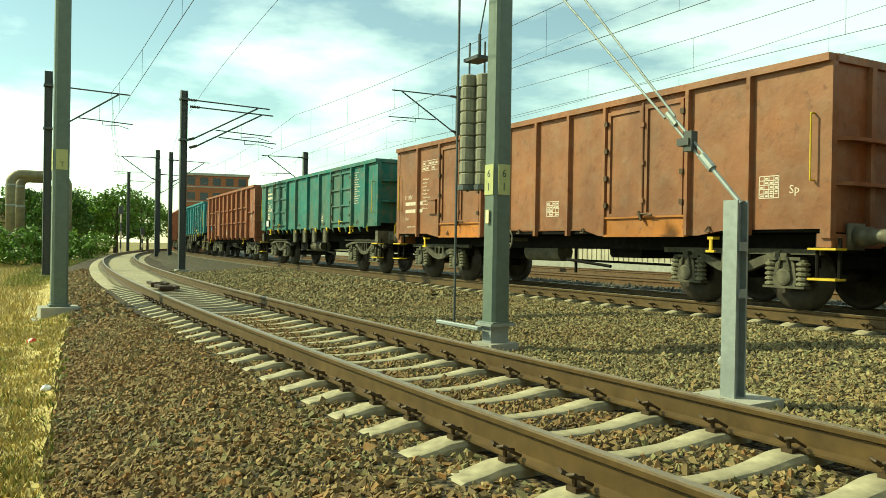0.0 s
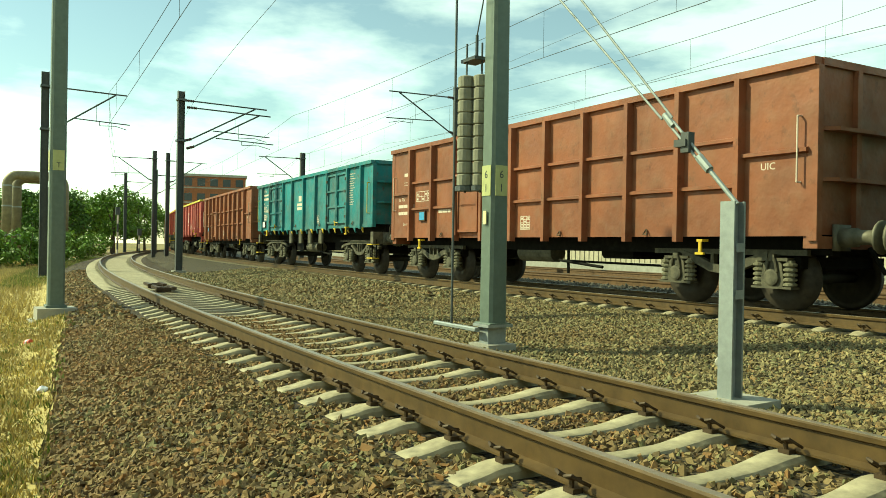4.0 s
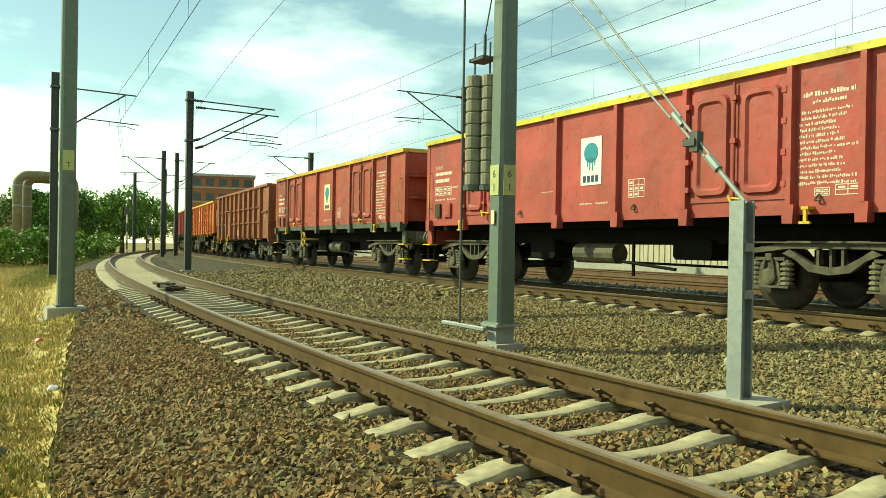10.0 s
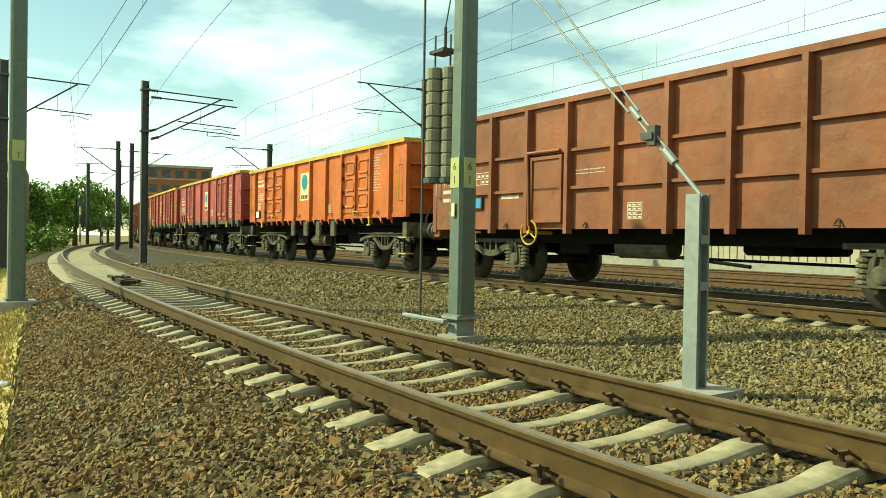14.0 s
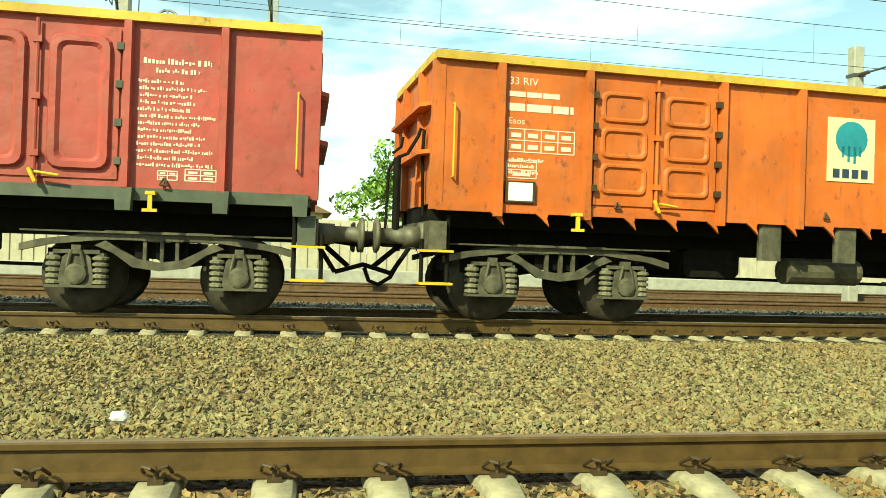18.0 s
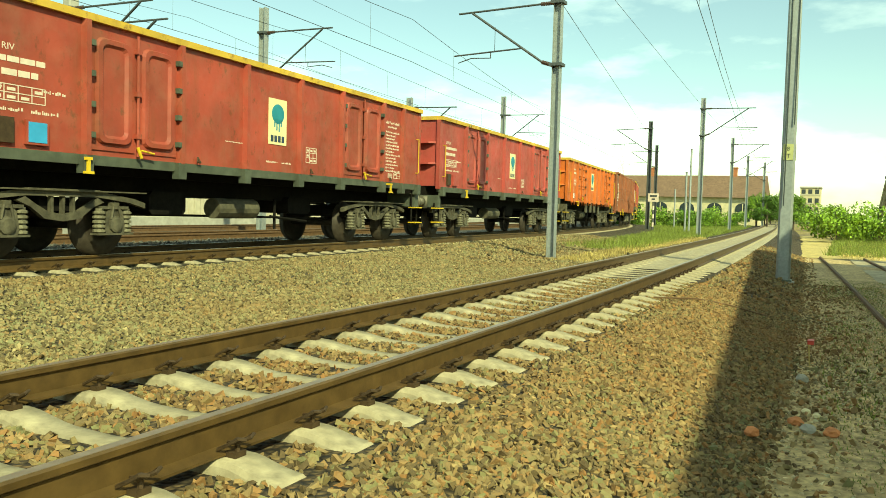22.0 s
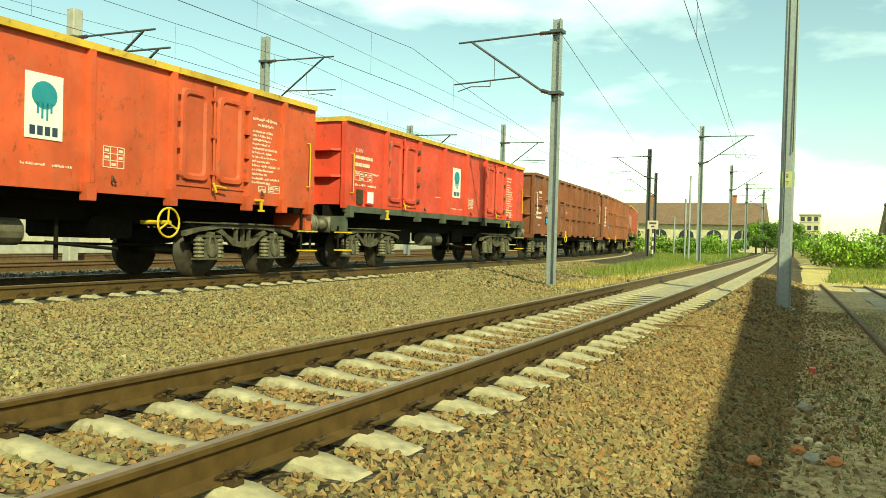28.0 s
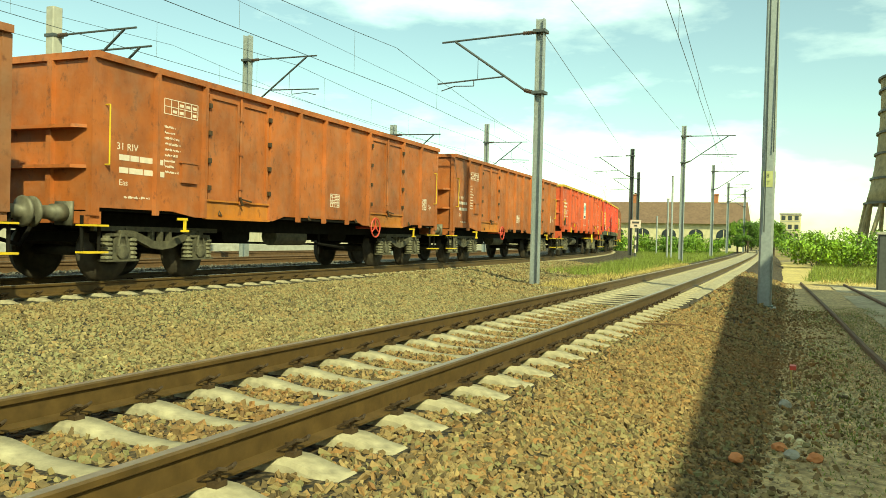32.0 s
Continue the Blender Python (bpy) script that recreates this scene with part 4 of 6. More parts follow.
    for a, b in doors:
        c = (a + b) / 2
        for l0, l1 in ((a + 0.02, c - 0.03), (c + 0.03, b - 0.02)):
            leaf = door_leaf(style, l0, l1, z0, TOP - 0.1, y, colour, w)
            hx = l0 - 0.01 if l0 < c - 0.1 and l1 < c else l1 + 0.01
            for k in range(4):
                zz = z0 + 0.2 + k * (TOP - z0 - 0.5) / 3
                part("hinge", boxes((hx - 0.035, hx + 0.035, y - 0.1, y - 0.02, zz - 0.04, zz + 0.04)), frame if frame is not M_BLACK else M_CLIP, leaf, "dark door hinge")
        bm = rods(((c, y - 0.06, z0 - 0.05), (c, y - 0.06, TOP - 0.05), 0.022))
        for k in range(3):
            zz = z0 + 0.25 + k * 0.62
            put_box(bm, c - 0.045, c + 0.045, y - 0.09, y - 0.02, zz - 0.035, zz + 0.035)
        part("door_bar", bm, colour, w, "vertical locking bar of the doors")
        part("door_latch", rods(((c + 0.02, y - 0.11, z0 + 0.04), (c + 0.26, y - 0.11, z0 + 0.01), 0.016), ((c - 0.04, y - 0.1, z0 + 0.08), (c + 0.03, y - 0.1, z0 - 0.07), 0.024)),
             M_YPAINT if style != "plain" else M_CLIP, w, "latch lever of the doors")
        if kind == "smooth":
            bm = boxes((a - 0.02, b + 0.02, y - 0.03, y, zb + 0.0, zb + 0.27))
            put_box(bm, a - 0.05, b + 0.05, y - 0.07, y, zb - 0.04, zb + 0.0)
            put_box(bm, a - 0.02, b + 0.02, y - 0.065, y - 0.001, zb + 0.27, zb + 0.3)
            part("door_sill", bm, P_DOORLOW, w, "rust-orange sill below the doors")
    if kind == "rib":
        for zz, skip in ((zb + 0.72, False), (zb + 1.38, True)):
            for i in range(11):
                x0 = -HALF + 1.076 * i
                if i in (0, 10) and not skip:
                    continue
                z1 = zz - (0.25 if i in (0, 10) else 0)
                bm = bmesh.new()
                put_prism(bm, [(y, z1 - 0.04), (y - 0.07, z1 - 0.025), (y - 0.07, z1 + 0.025), (y, z1 + 0.04)], 0, x0 + 0.05, x0 + 1.026)
                part("cross_rib", bm, colour, w)
        dx = -HALF + 1.076 * 3
        door_leaf("plain", dx + 0.1, dx + 0.95, zb + 0.12, zb + 1.32, y - 0.05, colour, w, "small loading door")
        part("door_bar", rods(((dx + 0.12, y - 0.13, zb + 0.05), (dx + 0.06, y - 0.13, zb + 1.45), 0.025), ((dx + 0.06, y - 0.13, zb + 1.4), (dx + 0.9, y - 0.1, zb + 1.4), 0.03)), colour, w)
    # sole bar and what hangs from it
    if kind == "red":
        part("sole_bar", boxes((-HALF, HALF, y + 0.0, y + 0.1, zb - 0.14, zb)), frame, w, "grey-green sole bar")
        for x in ribs + (-5.8, 5.8):
            bm = bmesh.new()
            put_prism(bm, [(x - 0.09, zb - 0.005), (x + 0.09, zb - 0.005), (x + 0.075, zb - 0.26), (x - 0.075, zb - 0.26)], 1, y - 0.09, y + 0.06)
            part("bracket", bm, frame, w, "grey-green rib foot")
    if kind == "hook":
        part("sole_bar", boxes((-HALF, HALF, y - 0.02, y + 0.08, zb - 0.07, zb + 0.03)), colour, w)
        for i in range(20):
            x = -5.2 + i * 0.55
            bm = bmesh.new()
            put_prism(bm, [(x - 0.1, zb - 0.06), (x + 0.07, zb - 0.06), (x + 0.05, zb - 0.12), (x + 0.08, zb - 0.22), (x - 0.01, zb - 0.13)], 1, y - 0.03, y + 0.01)
            part("claw", bm, M_YPAINT if style == "ladder" and i % 2 else colour, w)
        for x in (-1.6, -0.5, 0.5, 1.6):
            part("bracket", boxes((x - 0.16, x + 0.16, y + 0.02, y + 0.12, zb - 0.55, zb - 0.07, 0.03)), frame if frame is not M_BLACK else M_BOGIE, w, "grey bracket below the side")
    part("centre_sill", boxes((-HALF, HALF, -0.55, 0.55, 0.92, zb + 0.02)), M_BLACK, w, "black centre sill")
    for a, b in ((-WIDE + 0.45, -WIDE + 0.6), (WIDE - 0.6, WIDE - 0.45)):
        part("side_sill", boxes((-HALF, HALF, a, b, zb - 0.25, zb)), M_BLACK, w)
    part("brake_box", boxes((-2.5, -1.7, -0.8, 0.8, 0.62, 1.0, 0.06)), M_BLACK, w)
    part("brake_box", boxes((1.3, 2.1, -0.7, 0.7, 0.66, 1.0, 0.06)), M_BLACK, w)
    for a, b in ((-HALF - 0.06, -HALF + 0.14), (HALF - 0.14, HALF + 0.06)):
        part("end_sill", boxes((a, b, -WIDE + 0.03, WIDE - 0.03, 0.88, min(zb, 1.22))), frame if frame is not M_BLACK else (M_BOGIE if kind == "hook" else colour), w)
    part("air_tank", rods(((-1.0, -0.75, 0.74), (0.1, -0.75, 0.74), 0.19), n=14), M_BOGIE, w, "dusty air tank", False)
    for p, q, r in (((-3.2, -0.5, 0.62), (3.2, -0.5, 0.55), 0.025), ((0.4, -0.95, 0.6), (1.6, -0.95, 0.5), 0.03), ((0.6, -0.9, 0.35), (0.6, -0.9, 0.95), 0.03)):
        part("brake_rod", rods((p, q, r), n=6), M_BLACK, w)
    for e in (-1, 1):
        for yy in (-0.875, 0.875):
            buffer(w, e * (HALF + 0.06), yy, e)
        x = e * (HALF + 0.1)
        part("coupling", rods(((x, 0, 1.0), (x + e * 0.55, 0, 0.93), 0.05), ((x, 0.12, 0.98), (x + e * 0.4, 0.12, 0.62), 0.035), ((x, -0.3, 0.9), (x + e * 0.22, -0.3, 0.55), 0.03),
                              ((x + e * 0.22, -0.3, 0.55), (x + e * 0.58, -0.25, 0.66), 0.03)), M_BLACK, w, "screw coupling with brake hose")
        if kind != "rib":
            for zz in (0.845, 0.455):
                part("footstep", boxes((e * 5.9 - 0.19, e * 5.9 + 0.19, y - 0.05, y + 0.17, zz, zz + 0.028)), M_YPAINT, w, "yellow footstep board")
            part("step_hanger", rods(((e * 5.75, y + 0.1, 0.45), (e * 5.75, y + 0.1, 1.3), 0.025), ((e * 6.05, y + 0.1, 0.45), (e * 6.05, y + 0.1, 1.0), 0.025)), M_BLACK, w)
        gx = e * (HALF - 0.17)
        part("grab_rail", rods(((gx, y - 0.08, 1.75), (gx, y - 0.08, 2.62), 0.012), ((gx, y - 0.08, 1.75), (gx, y, 1.75), 0.012), ((gx, y - 0.08, 2.62), (gx, y, 2.62), 0.012)),
             M_YPAINT if kind != "rib" else M_WHITE, w, "bent grab rail beside the corner")
        if kind == "hook" and e > 0:
            bm = bmesh.new()
            put_path(bm, [(6.2, -0.95, 0.95), (6.22, -0.95, 1.35), (6.3, -0.75, 1.75), (6.34, -0.7, 2.2), (6.34, -0.62, 2.34), (6.3, -0.2, 2.38), (6.26, 0.0, 2.3), (6.2, 0.0, 1.2)], 0.024, 8)
            part("hand_rail", bm, M_BUFFER if "rail" in extras or "bars" in extras else M_YPAINT, w, "bent tube hand rail at the wagon end")
        if kind == "hook" and e < 0 and "rail" in extras:
            bm = bmesh.new()
            put_rod(bm, (-6.3, -0.9, 0.95), (-6.3, -0.9, 2.0), 0.045, 8)
            put_path(bm, [(-6.3, -0.9, 2.0), (-6.18, -0.9, 2.06), (-6.06, -0.9, 2.28), (-6.03, -0.9, 2.38), (-5.99, -0.9, 2.36), (-6.0, -0.9, 2.1), (-5.98, -0.9, 1.3)], 0.022, 7)
            put_path(bm, [(-6.32, -0.9, 1.98), (-6.4, -0.9, 1.85), (-6.42, -0.9, 1.1)], 0.018, 7)
            put_path(bm, [(-6.36, -0.9, 2.05), (-6.26, -0.9, 2.14), (-6.24, -0.9, 2.26)], 0.018, 7)
            part("hand_brake_post", bm, M_BLACK, w, "dark hand brake post with bent tubes")
        if kind == "hook" and e < 0:
            bm = bmesh.new()
            put_path(bm, [(-6.15, -0.3, 0.7), (-6.25, -0.3, 0.5), (-6.4, -0.3, 0.4), (-6.52, -0.3, 0.45), (-6.58, -0.3, 0.62)], 0.028, 7)
            part("brake_hose", bm, M_BLACK, w)
        part("lashing_hook", boxes((e * 4.25 - 0.022, e * 4.25 + 0.022, y - 0.13, y - 0.1, zb - 0.24, zb - 0.06), (e * 4.25 - 0.075, e * 4.25 + 0.075, y - 0.14, y - 0.1, zb - 0.27, zb - 0.235), (e * 4.25 - 0.05, e * 4.25 + 0.05, y - 0.135, y, zb - 0.08, zb - 0.04)), M_YPAINT, w, "yellow towing hook")
    for x in ribs[1:-1:2]:
        part("lashing_ring", rods(((x + 0.4, y - 0.02, zb + 0.12), (x + 0.36, y - 0.05, zb + 0.04), 0.012), ((x + 0.36, y - 0.05, zb + 0.04), (x + 0.44, y - 0.05, zb + 0.03), 0.012),
                                  ((x + 0.44, y - 0.05, zb + 0.03), (x + 0.4, y - 0.02, zb + 0.12), 0.012), n=5), M_CLIP, w)
    for x in (-4.53, 4.53):
        add_bogie(w, x, kind in ("red", "hook"), number)
    # markings
    f = y - 0.001
    left = {"rib": -HALF + 0.15, "red": -5.62}.get(kind, ribs[0] + 0.1)
    if kind == "hook":
        words(w, "33 RIV", left, 2.92, 0.13, f)
        bars(w, [(left, 2.76, 0.62, 0.09), (left, 2.58, 0.8, 0.13)] + block_of_text(left, 1.98, 0.5, 3), f)
        words(w, "Eaos" if style != "ladder" else "Eas", left, 2.44, 0.11, f)
        grid_mark(w, left, 2.1, 0.82, 0.28, 4, 2, f)
        grid_mark(w, left, 1.78, 0.36, 0.2, 1, 2, f)
        part("label_holder", boxes((left - 0.02, left + 0.34, y - 0.05, y, 1.48, 1.74)), M_CLIP, w, "dark frame of the label holder")
        part("label_card", boxes((left + 0.015, left + 0.305, y - 0.055, y - 0.05, 1.5, 1.72)), M_SCREEN, w, "white card in the label holder")
        grid_mark(w, 1.2, 1.55, 0.34, 0.24, 3, 2, f)
        bars(w, block_of_text(4.1, 2.95, 0.6, 14, 0.035, 0.07), f)
    elif kind == "red":
        words(w, "33 RIV", left + 0.05, 2.68, 0.12, f)
        bars(w, [(left + 0.05, 2.52, 0.75, 0.1), (left + 0.05, 2.35, 0.65, 0.11), (left + 0.75, 2.2, 0.35, 0.05), (left + 0.05, 1.92, 0.45, 0.05), (left + 0.6, 1.92, 0.4, 0.05)], f)
        words(w, "Eaos", left + 0.05, 2.2, 0.09, f)
        grid_mark(w, left + 0.05, 2.05, 0.75, 0.2, 4, 2, f)
        part("label_holder", boxes((left + 0.12, left + 0.34, y - 0.05, y, 1.52, 1.84)), M_CLIP, w, "dark narrow label holder")
        part("label_holder", boxes((left + 0.5, left + 0.82, y - 0.05, y, 1.52, 1.84)), colour, w, "painted square label holder")
        part("label_card", boxes((left + 0.53, left + 0.79, y - 0.056, y - 0.05, 1.55, 1.81)), M_SCREEN if "white" in extras else M_BLUE if "blue" in extras else colour, w, "card in the label holder")
        bars(w, [(4.12, 2.86, 0.7, 0.065), (4.25, 2.76, 0.45, 0.055)] + block_of_text(4.06, 2.64, 0.82, 13, 0.045, 0.078), f)
        grid_mark(w, 4.3, 1.56, 0.2, 0.1, 2, 2, f)
        grid_mark(w, 4.58, 1.56, 0.32, 0.13, 2, 2, f)
        grid_mark(w, 0.95, 1.7, 0.36, 0.3, 3, 3, f)
        bars(w, [(-0.3, 1.62, 0.35, 0.035), (0.15, 1.62, 0.3, 0.035), (-1.4, 1.9, 0.5, 0.02)], f)
    elif kind == "smooth":
        words(w, "31 RIV", -5.55, 2.0, 0.15, f)
        bars(w, [(-5.5, 1.83, 0.9, 0.12), (-5.5, 1.64, 0.9, 0.12), (-5.4, 1.28, 0.5, 0.04)], f)
        words(w, "Eas", -5.5, 1.47, 0.13, f)
        grid_mark(w, -4.62, 2.68, 0.75, 0.24, 5, 2, f)
        bars(w, block_of_text(-4.62, 2.45, 0.34, 9, 0.04, 0.09), f)
        grid_mark(w, 0.3, 1.42, 0.36, 0.28, 4, 4, f)
        words(w, "Sp", 5.4, 1.6, 0.16, f)
        grid_mark(w, 4.95, 1.55, 0.3, 0.3, 4, 5, f)
        bm = boxes((-4.25, -3.9, y - 0.05, y, 1.6, 1.92))
        put_box(bm, -4.28, -3.87, y - 0.065, y, 1.92, 1.95)
        part("label_holder", bm, colour, w, "painted-over label box")
    else:
        words(w, "31 RIV", -5.6, 1.98, 0.13, f)
        bars(w, [(-5.6, 1.8, 0.85, 0.11), (-5.6, 1.62, 0.8, 0.11), (-5.3, 2.6, 0.4, 0.12), (-5.3, 2.45, 0.4, 0.03), (-5.3, 2.38, 0.45, 0.03)], f)
        words(w, "Eanos", -5.35, 1.36, 0.1, f)
        grid_mark(w, -4.65, 1.95, 0.7, 0.24, 5, 2, f)
        bars(w, [(-3.55, 1.62, 0.55, 0.1), (-1.5, 2.05, 0.7, 0.025), (-1.5, 1.99, 0.7, 0.025)], f)
        part("label_holder", boxes((-4.42, -4.13, y - 0.05, y, 1.45, 1.7)), M_CLIP, w, "dark label holder")
        part("label_card", boxes((-4.39, -4.16, y - 0.055, y - 0.05, 1.48, 1.67)), M_BLUE, w, "blue card in the label holder")
        grid_mark(w, -0.3, 1.2, 0.3, 0.26, 3, 4, f)
        words(w, "UIC", 5.15, 1.95, 0.14, f)
    if "logo" in extras:
        lw = 0.54 if kind == "red" else 0.7
        lx = 0.02 - lw / 2 if kind == "red" else -0.5 - lw / 2
        bm = boxes((lx, lx + lw, y - 0.012, y - 0.002, 1.97, 2.83))
        plate = part("logo_plate", bm, M_LOGO_PLATE if "pale" not in extras else M_WHITE_PLATE, w, "cream plate with a blue-green round sign")
        bm = bmesh.new()
        put_turned(bm, [(y - 0.012, lw * 0.34), (y - 0.018, lw * 0.34)], 1, (lx + lw / 2, 0, 2.55), 20)
        for a, z0 in ((0.3, 2.3), (0.42, 2.24), (0.55, 2.22), (0.66, 2.32)):
            put_box(bm, lx + lw * a, lx + lw * (a + 0.05), y - 0.018, y - 0.012, z0, 2.45)
        part("logo_disc", bm, M_LOGO, plate)
        for q in range(4):
            part("logo_bar", boxes((lx + lw * (0.12 + 0.2 * q), lx + lw * (0.26 + 0.2 * q), y - 0.017, y - 0.012, 2.02, 2.14)), M_NAVY, plate)
    if "bars" in extras:
        part("logo_bar", boxes((-0.8, -0.15, y - 0.004, y, 2.2, 2.3), (-0.78, -0.25, y - 0.004, y, 2.06, 2.16), (-0.62, -0.3, y - 0.004, y, 2.36, 2.56)), M_WHITE, w, "white sign bars on teal paint")
    for e in extras:
        if isinstance(e, tuple) and e[0] == "wheel":
            handwheel(w, e[1], e[2], e[3])
    # the body in its full length; round parts keep their shape
    for ob in w.children_recursive:
        name = ob.name.split(".")[0]
        if name in ("handwheel", "buffer"):
            xs = [v.co.x for v in ob.data.vertices]
            ob.data.transform(Matrix.Translation(((min(xs) + max(xs)) / 2 * (LONGER - 1), 0, 0)))
        elif name not in ("bogie", "side_frame", "axle_box", "coil_spring", "wheelset"):
            ob.data.transform(Matrix.Diagonal((LONGER, 1, 1, 1)))
    return w


M_REDWHEEL = plain("red_handwheel_paint", (0.5, 0.06, 0.04), 0.5, 0, 10, 0.2, 0)
B0, R0 = "weathered brown open goods wagon with double side doors", "rust-brown open goods wagon with a grid of ribs"
RED0 = "wine-red open goods wagon with a yellow top rim and pressed doors"
FLEET = [
    ("smooth", P_BROWN, B0, None, None, (("wheel", -0.9, 0.98, M_BOGIE),)),
    ("smooth", P_BROWN, B0, None, None, (("wheel", -0.9, 0.98, M_BUFFER),)),
    ("hook", P_GREEN, "dirty green open goods wagon with barred doors", None, None, ("ladder",)),
    ("rib", P_RIB, R0, None, None, ()),
    ("hook", P_TEAL, "teal open goods wagon with barred doors and white signs", None, None, ("ladder", "bars")),
    ("rib", P_RIB, R0, None, None, ()),
    ("red", P_RED, RED0, M_YRIM2, P_RED, ("tall", "logo", "pale")),
    ("red", P_RED2, RED0, M_YRIM, M_FRAME_GREY, ("tall", "logo", ("wheel", -2.2, 1.0, M_YPAINT))),
    ("rib", P_RIB, R0, None, None, (("wheel", -2.6, 0.98, M_YPAINT),)),
    ("hook", P_ORANGE, "bright orange open goods wagon with a yellow top rim", M_YRIM, None, ("three", "logo", "rail")),
    ("red", P_RED, RED0, M_YRIM, M_FRAME_GREY, ("tall", "logo")),
    ("red", P_RED2, RED0, M_YRIM, M_FRAME_GREY, ("tall", "logo", "blue")),
    ("rib", P_RIB, R0, None, None, (("wheel", -1.35, 0.96, M_YPAINT),)),
    ("rib", P_RIB2, "dark rust-brown open goods wagon with a grid of ribs", None, None, (("wheel", -1.35, 0.96, M_YPAINT),)),
    ("red", P_SCARLET, "scarlet open goods wagon with a yellow top rim", M_YRIM, M_FRAME_GREY, ("tall", "logo", "white", "pale")),
    ("red", P_VERMIL, "orange-red open goods wagon with a faded yellow rim", M_YRIM, P_VERMIL, ("tall", "logo", ("wheel", 2.1, 0.93, M_YPAINT), "pale")),
    ("smooth", P_OCHRE, "ochre-brown open goods wagon with double side doors", None, None, (("wheel", -1.6, 1.0, M_REDWHEEL),)),
    ("smooth", P_OCHRE, "ochre-brown open goods wagon with double side doors", None, None, (("wheel", 2.2, 1.0, M_REDWHEEL),)),
    ("smooth", P_BROWN, B0, None, None, (("wheel", -1.6, 1.0, M_REDWHEEL),)),
]
TRAIN = [(k - 1, wagon(*spec, number=k - 1)) for k, spec in enumerate(FLEET)]


def motions():
    """The train rolls along the middle track; each wheelset turns with it."""
    for k, w in TRAIN:
        rows = []
        for i in range(65):
            t = i * 0.5
            s = run_at(t) - 18.8 - PITCH * k + PITCH / 2
            x1, y1, _ = along(LINE_B, s - 4.53)
            x2, y2, _ = along(LINE_B, s + 4.53)
            rows.append((t, pose((x1 + x2) / 2, (y1 + y2) / 2, B_Z, 0, 0, math.degrees(math.atan2(y2 - y1, x2 - x1)))))
        walk(w, rows)
    turns = [(i / 15, math.degrees(run_at(i / 15) / 0.46)) for i in range(481)]
    for w, a, k in SPINNING:
        walk(w, [(t, pose(a, 0, 0.46, 0, deg, 0)) for t, deg in turns])

# ---- masts ----
def beam_h(bm, w, d, z0, z1, t=0.014):
    a, b, c = w / 2, d / 2, d / 2 - t
    ring = [(-a, -b), (a, -b), (a, -c), (t / 2, -c), (t / 2, c), (a, c), (a, b), (-a, b), (-a, c), (-t / 2, c), (-t / 2, -c), (-a, -c)]
    put_prism(bm, ring, 2, z0, z1)


def put_insulator(bm, p, q):
    p, q = Vector(p), Vector(q)
    for k in range(6):
        c = p.lerp(q, (k + 0.5) / 6)
        d = (q - p).normalized() * 0.018
        put_rod(bm, c - d, c + d, 0.055, 8)
    put_rod(bm, p, q, 0.03, 8)


def cantilever(mast, way, reach, zt, steel=None, twin=False, along_x=0.0):
    """Bracket arms of a mast, reaching to +y or -y: top tube, strut, registration arm and steady arm, with insulators."""
    steel = steel or M_ARM
    for k in range(2 if twin else 1):
        ox = along_x + (0.0 if k == 0 else 0.5)
        dz = -0.35 * k
        tip = (ox, way * reach, zt + dz - 0.05)
        part("top_tube", rods(((ox, way * 0.5, zt + dz), tip, 0.028)), steel, mast)
        part("strut", rods(((ox, way * 0.42, zt - 1.52 + dz), (ox, way * reach * 0.86, zt - 0.06 + dz), 0.032)), steel, mast)
        part("registration_arm", rods(((ox, way * reach * 0.36, zt - 1.12 + dz), (ox, way * reach * 1.04, zt - 1.2 + dz), 0.022)), steel, mast)
        s = way * reach
        part("steady_arm", rods(((ox, s * 0.66, zt - 1.18 + dz), (ox, s * 0.66, zt - 1.32 + dz), 0.014), ((ox, s * 0.66, zt - 1.32 + dz), (ox, s * 0.86, zt - 1.29 + dz), 0.014),
                                ((ox, s * 0.86, zt - 1.29 + dz), (ox, s * 1.0, zt - 1.4 + dz), 0.014), n=6), steel, mast)
        part("drop_wire", rods(((ox, s * 0.62, zt - 0.5 + dz), (ox, s * 0.62, zt - 1.15 + dz), 0.008), n=5), M_WIRE, mast)
        for z, a, b in ((zt + dz, 0.12, 0.5), (zt - 1.62 + dz, 0.12, 0.42)):
            bm = bmesh.new()
            put_insulator(bm, (ox, way * a, z), (ox, way * b, z + (0.1 if z < zt - 1 + dz else 0)))
            part("insulator", bm, M_INSUL, mast)
    for z in (zt, zt - 1.62):
        part("clamp", boxes((-0.17, 0.17, -0.17, 0.17, z - 0.04, z + 0.04)), steel, mast)


def lattice_free_mast(u, v, z0, z1, steel, label, width=0.22, concrete=False):
    m = thing("overhead_line_mast", label, "mast", pose(u, v, 0), "masts along the tracks")
    bm = bmesh.new()
    if concrete:
        put_box(bm, -width / 2, width / 2, -width / 2, width / 2, z0, z1, 0.03)
    else:
        beam_h(bm, width, width * 1.05, z0, z1)
    part("shaft", bm, M_CONCRETE if concrete else steel, m)
    bm = boxes((-width, width, -width, width, z0 - 0.3, z0 + 0.06))
    part("footing", bm, M_CONCRETE, m, "pale concrete footing")
    return m


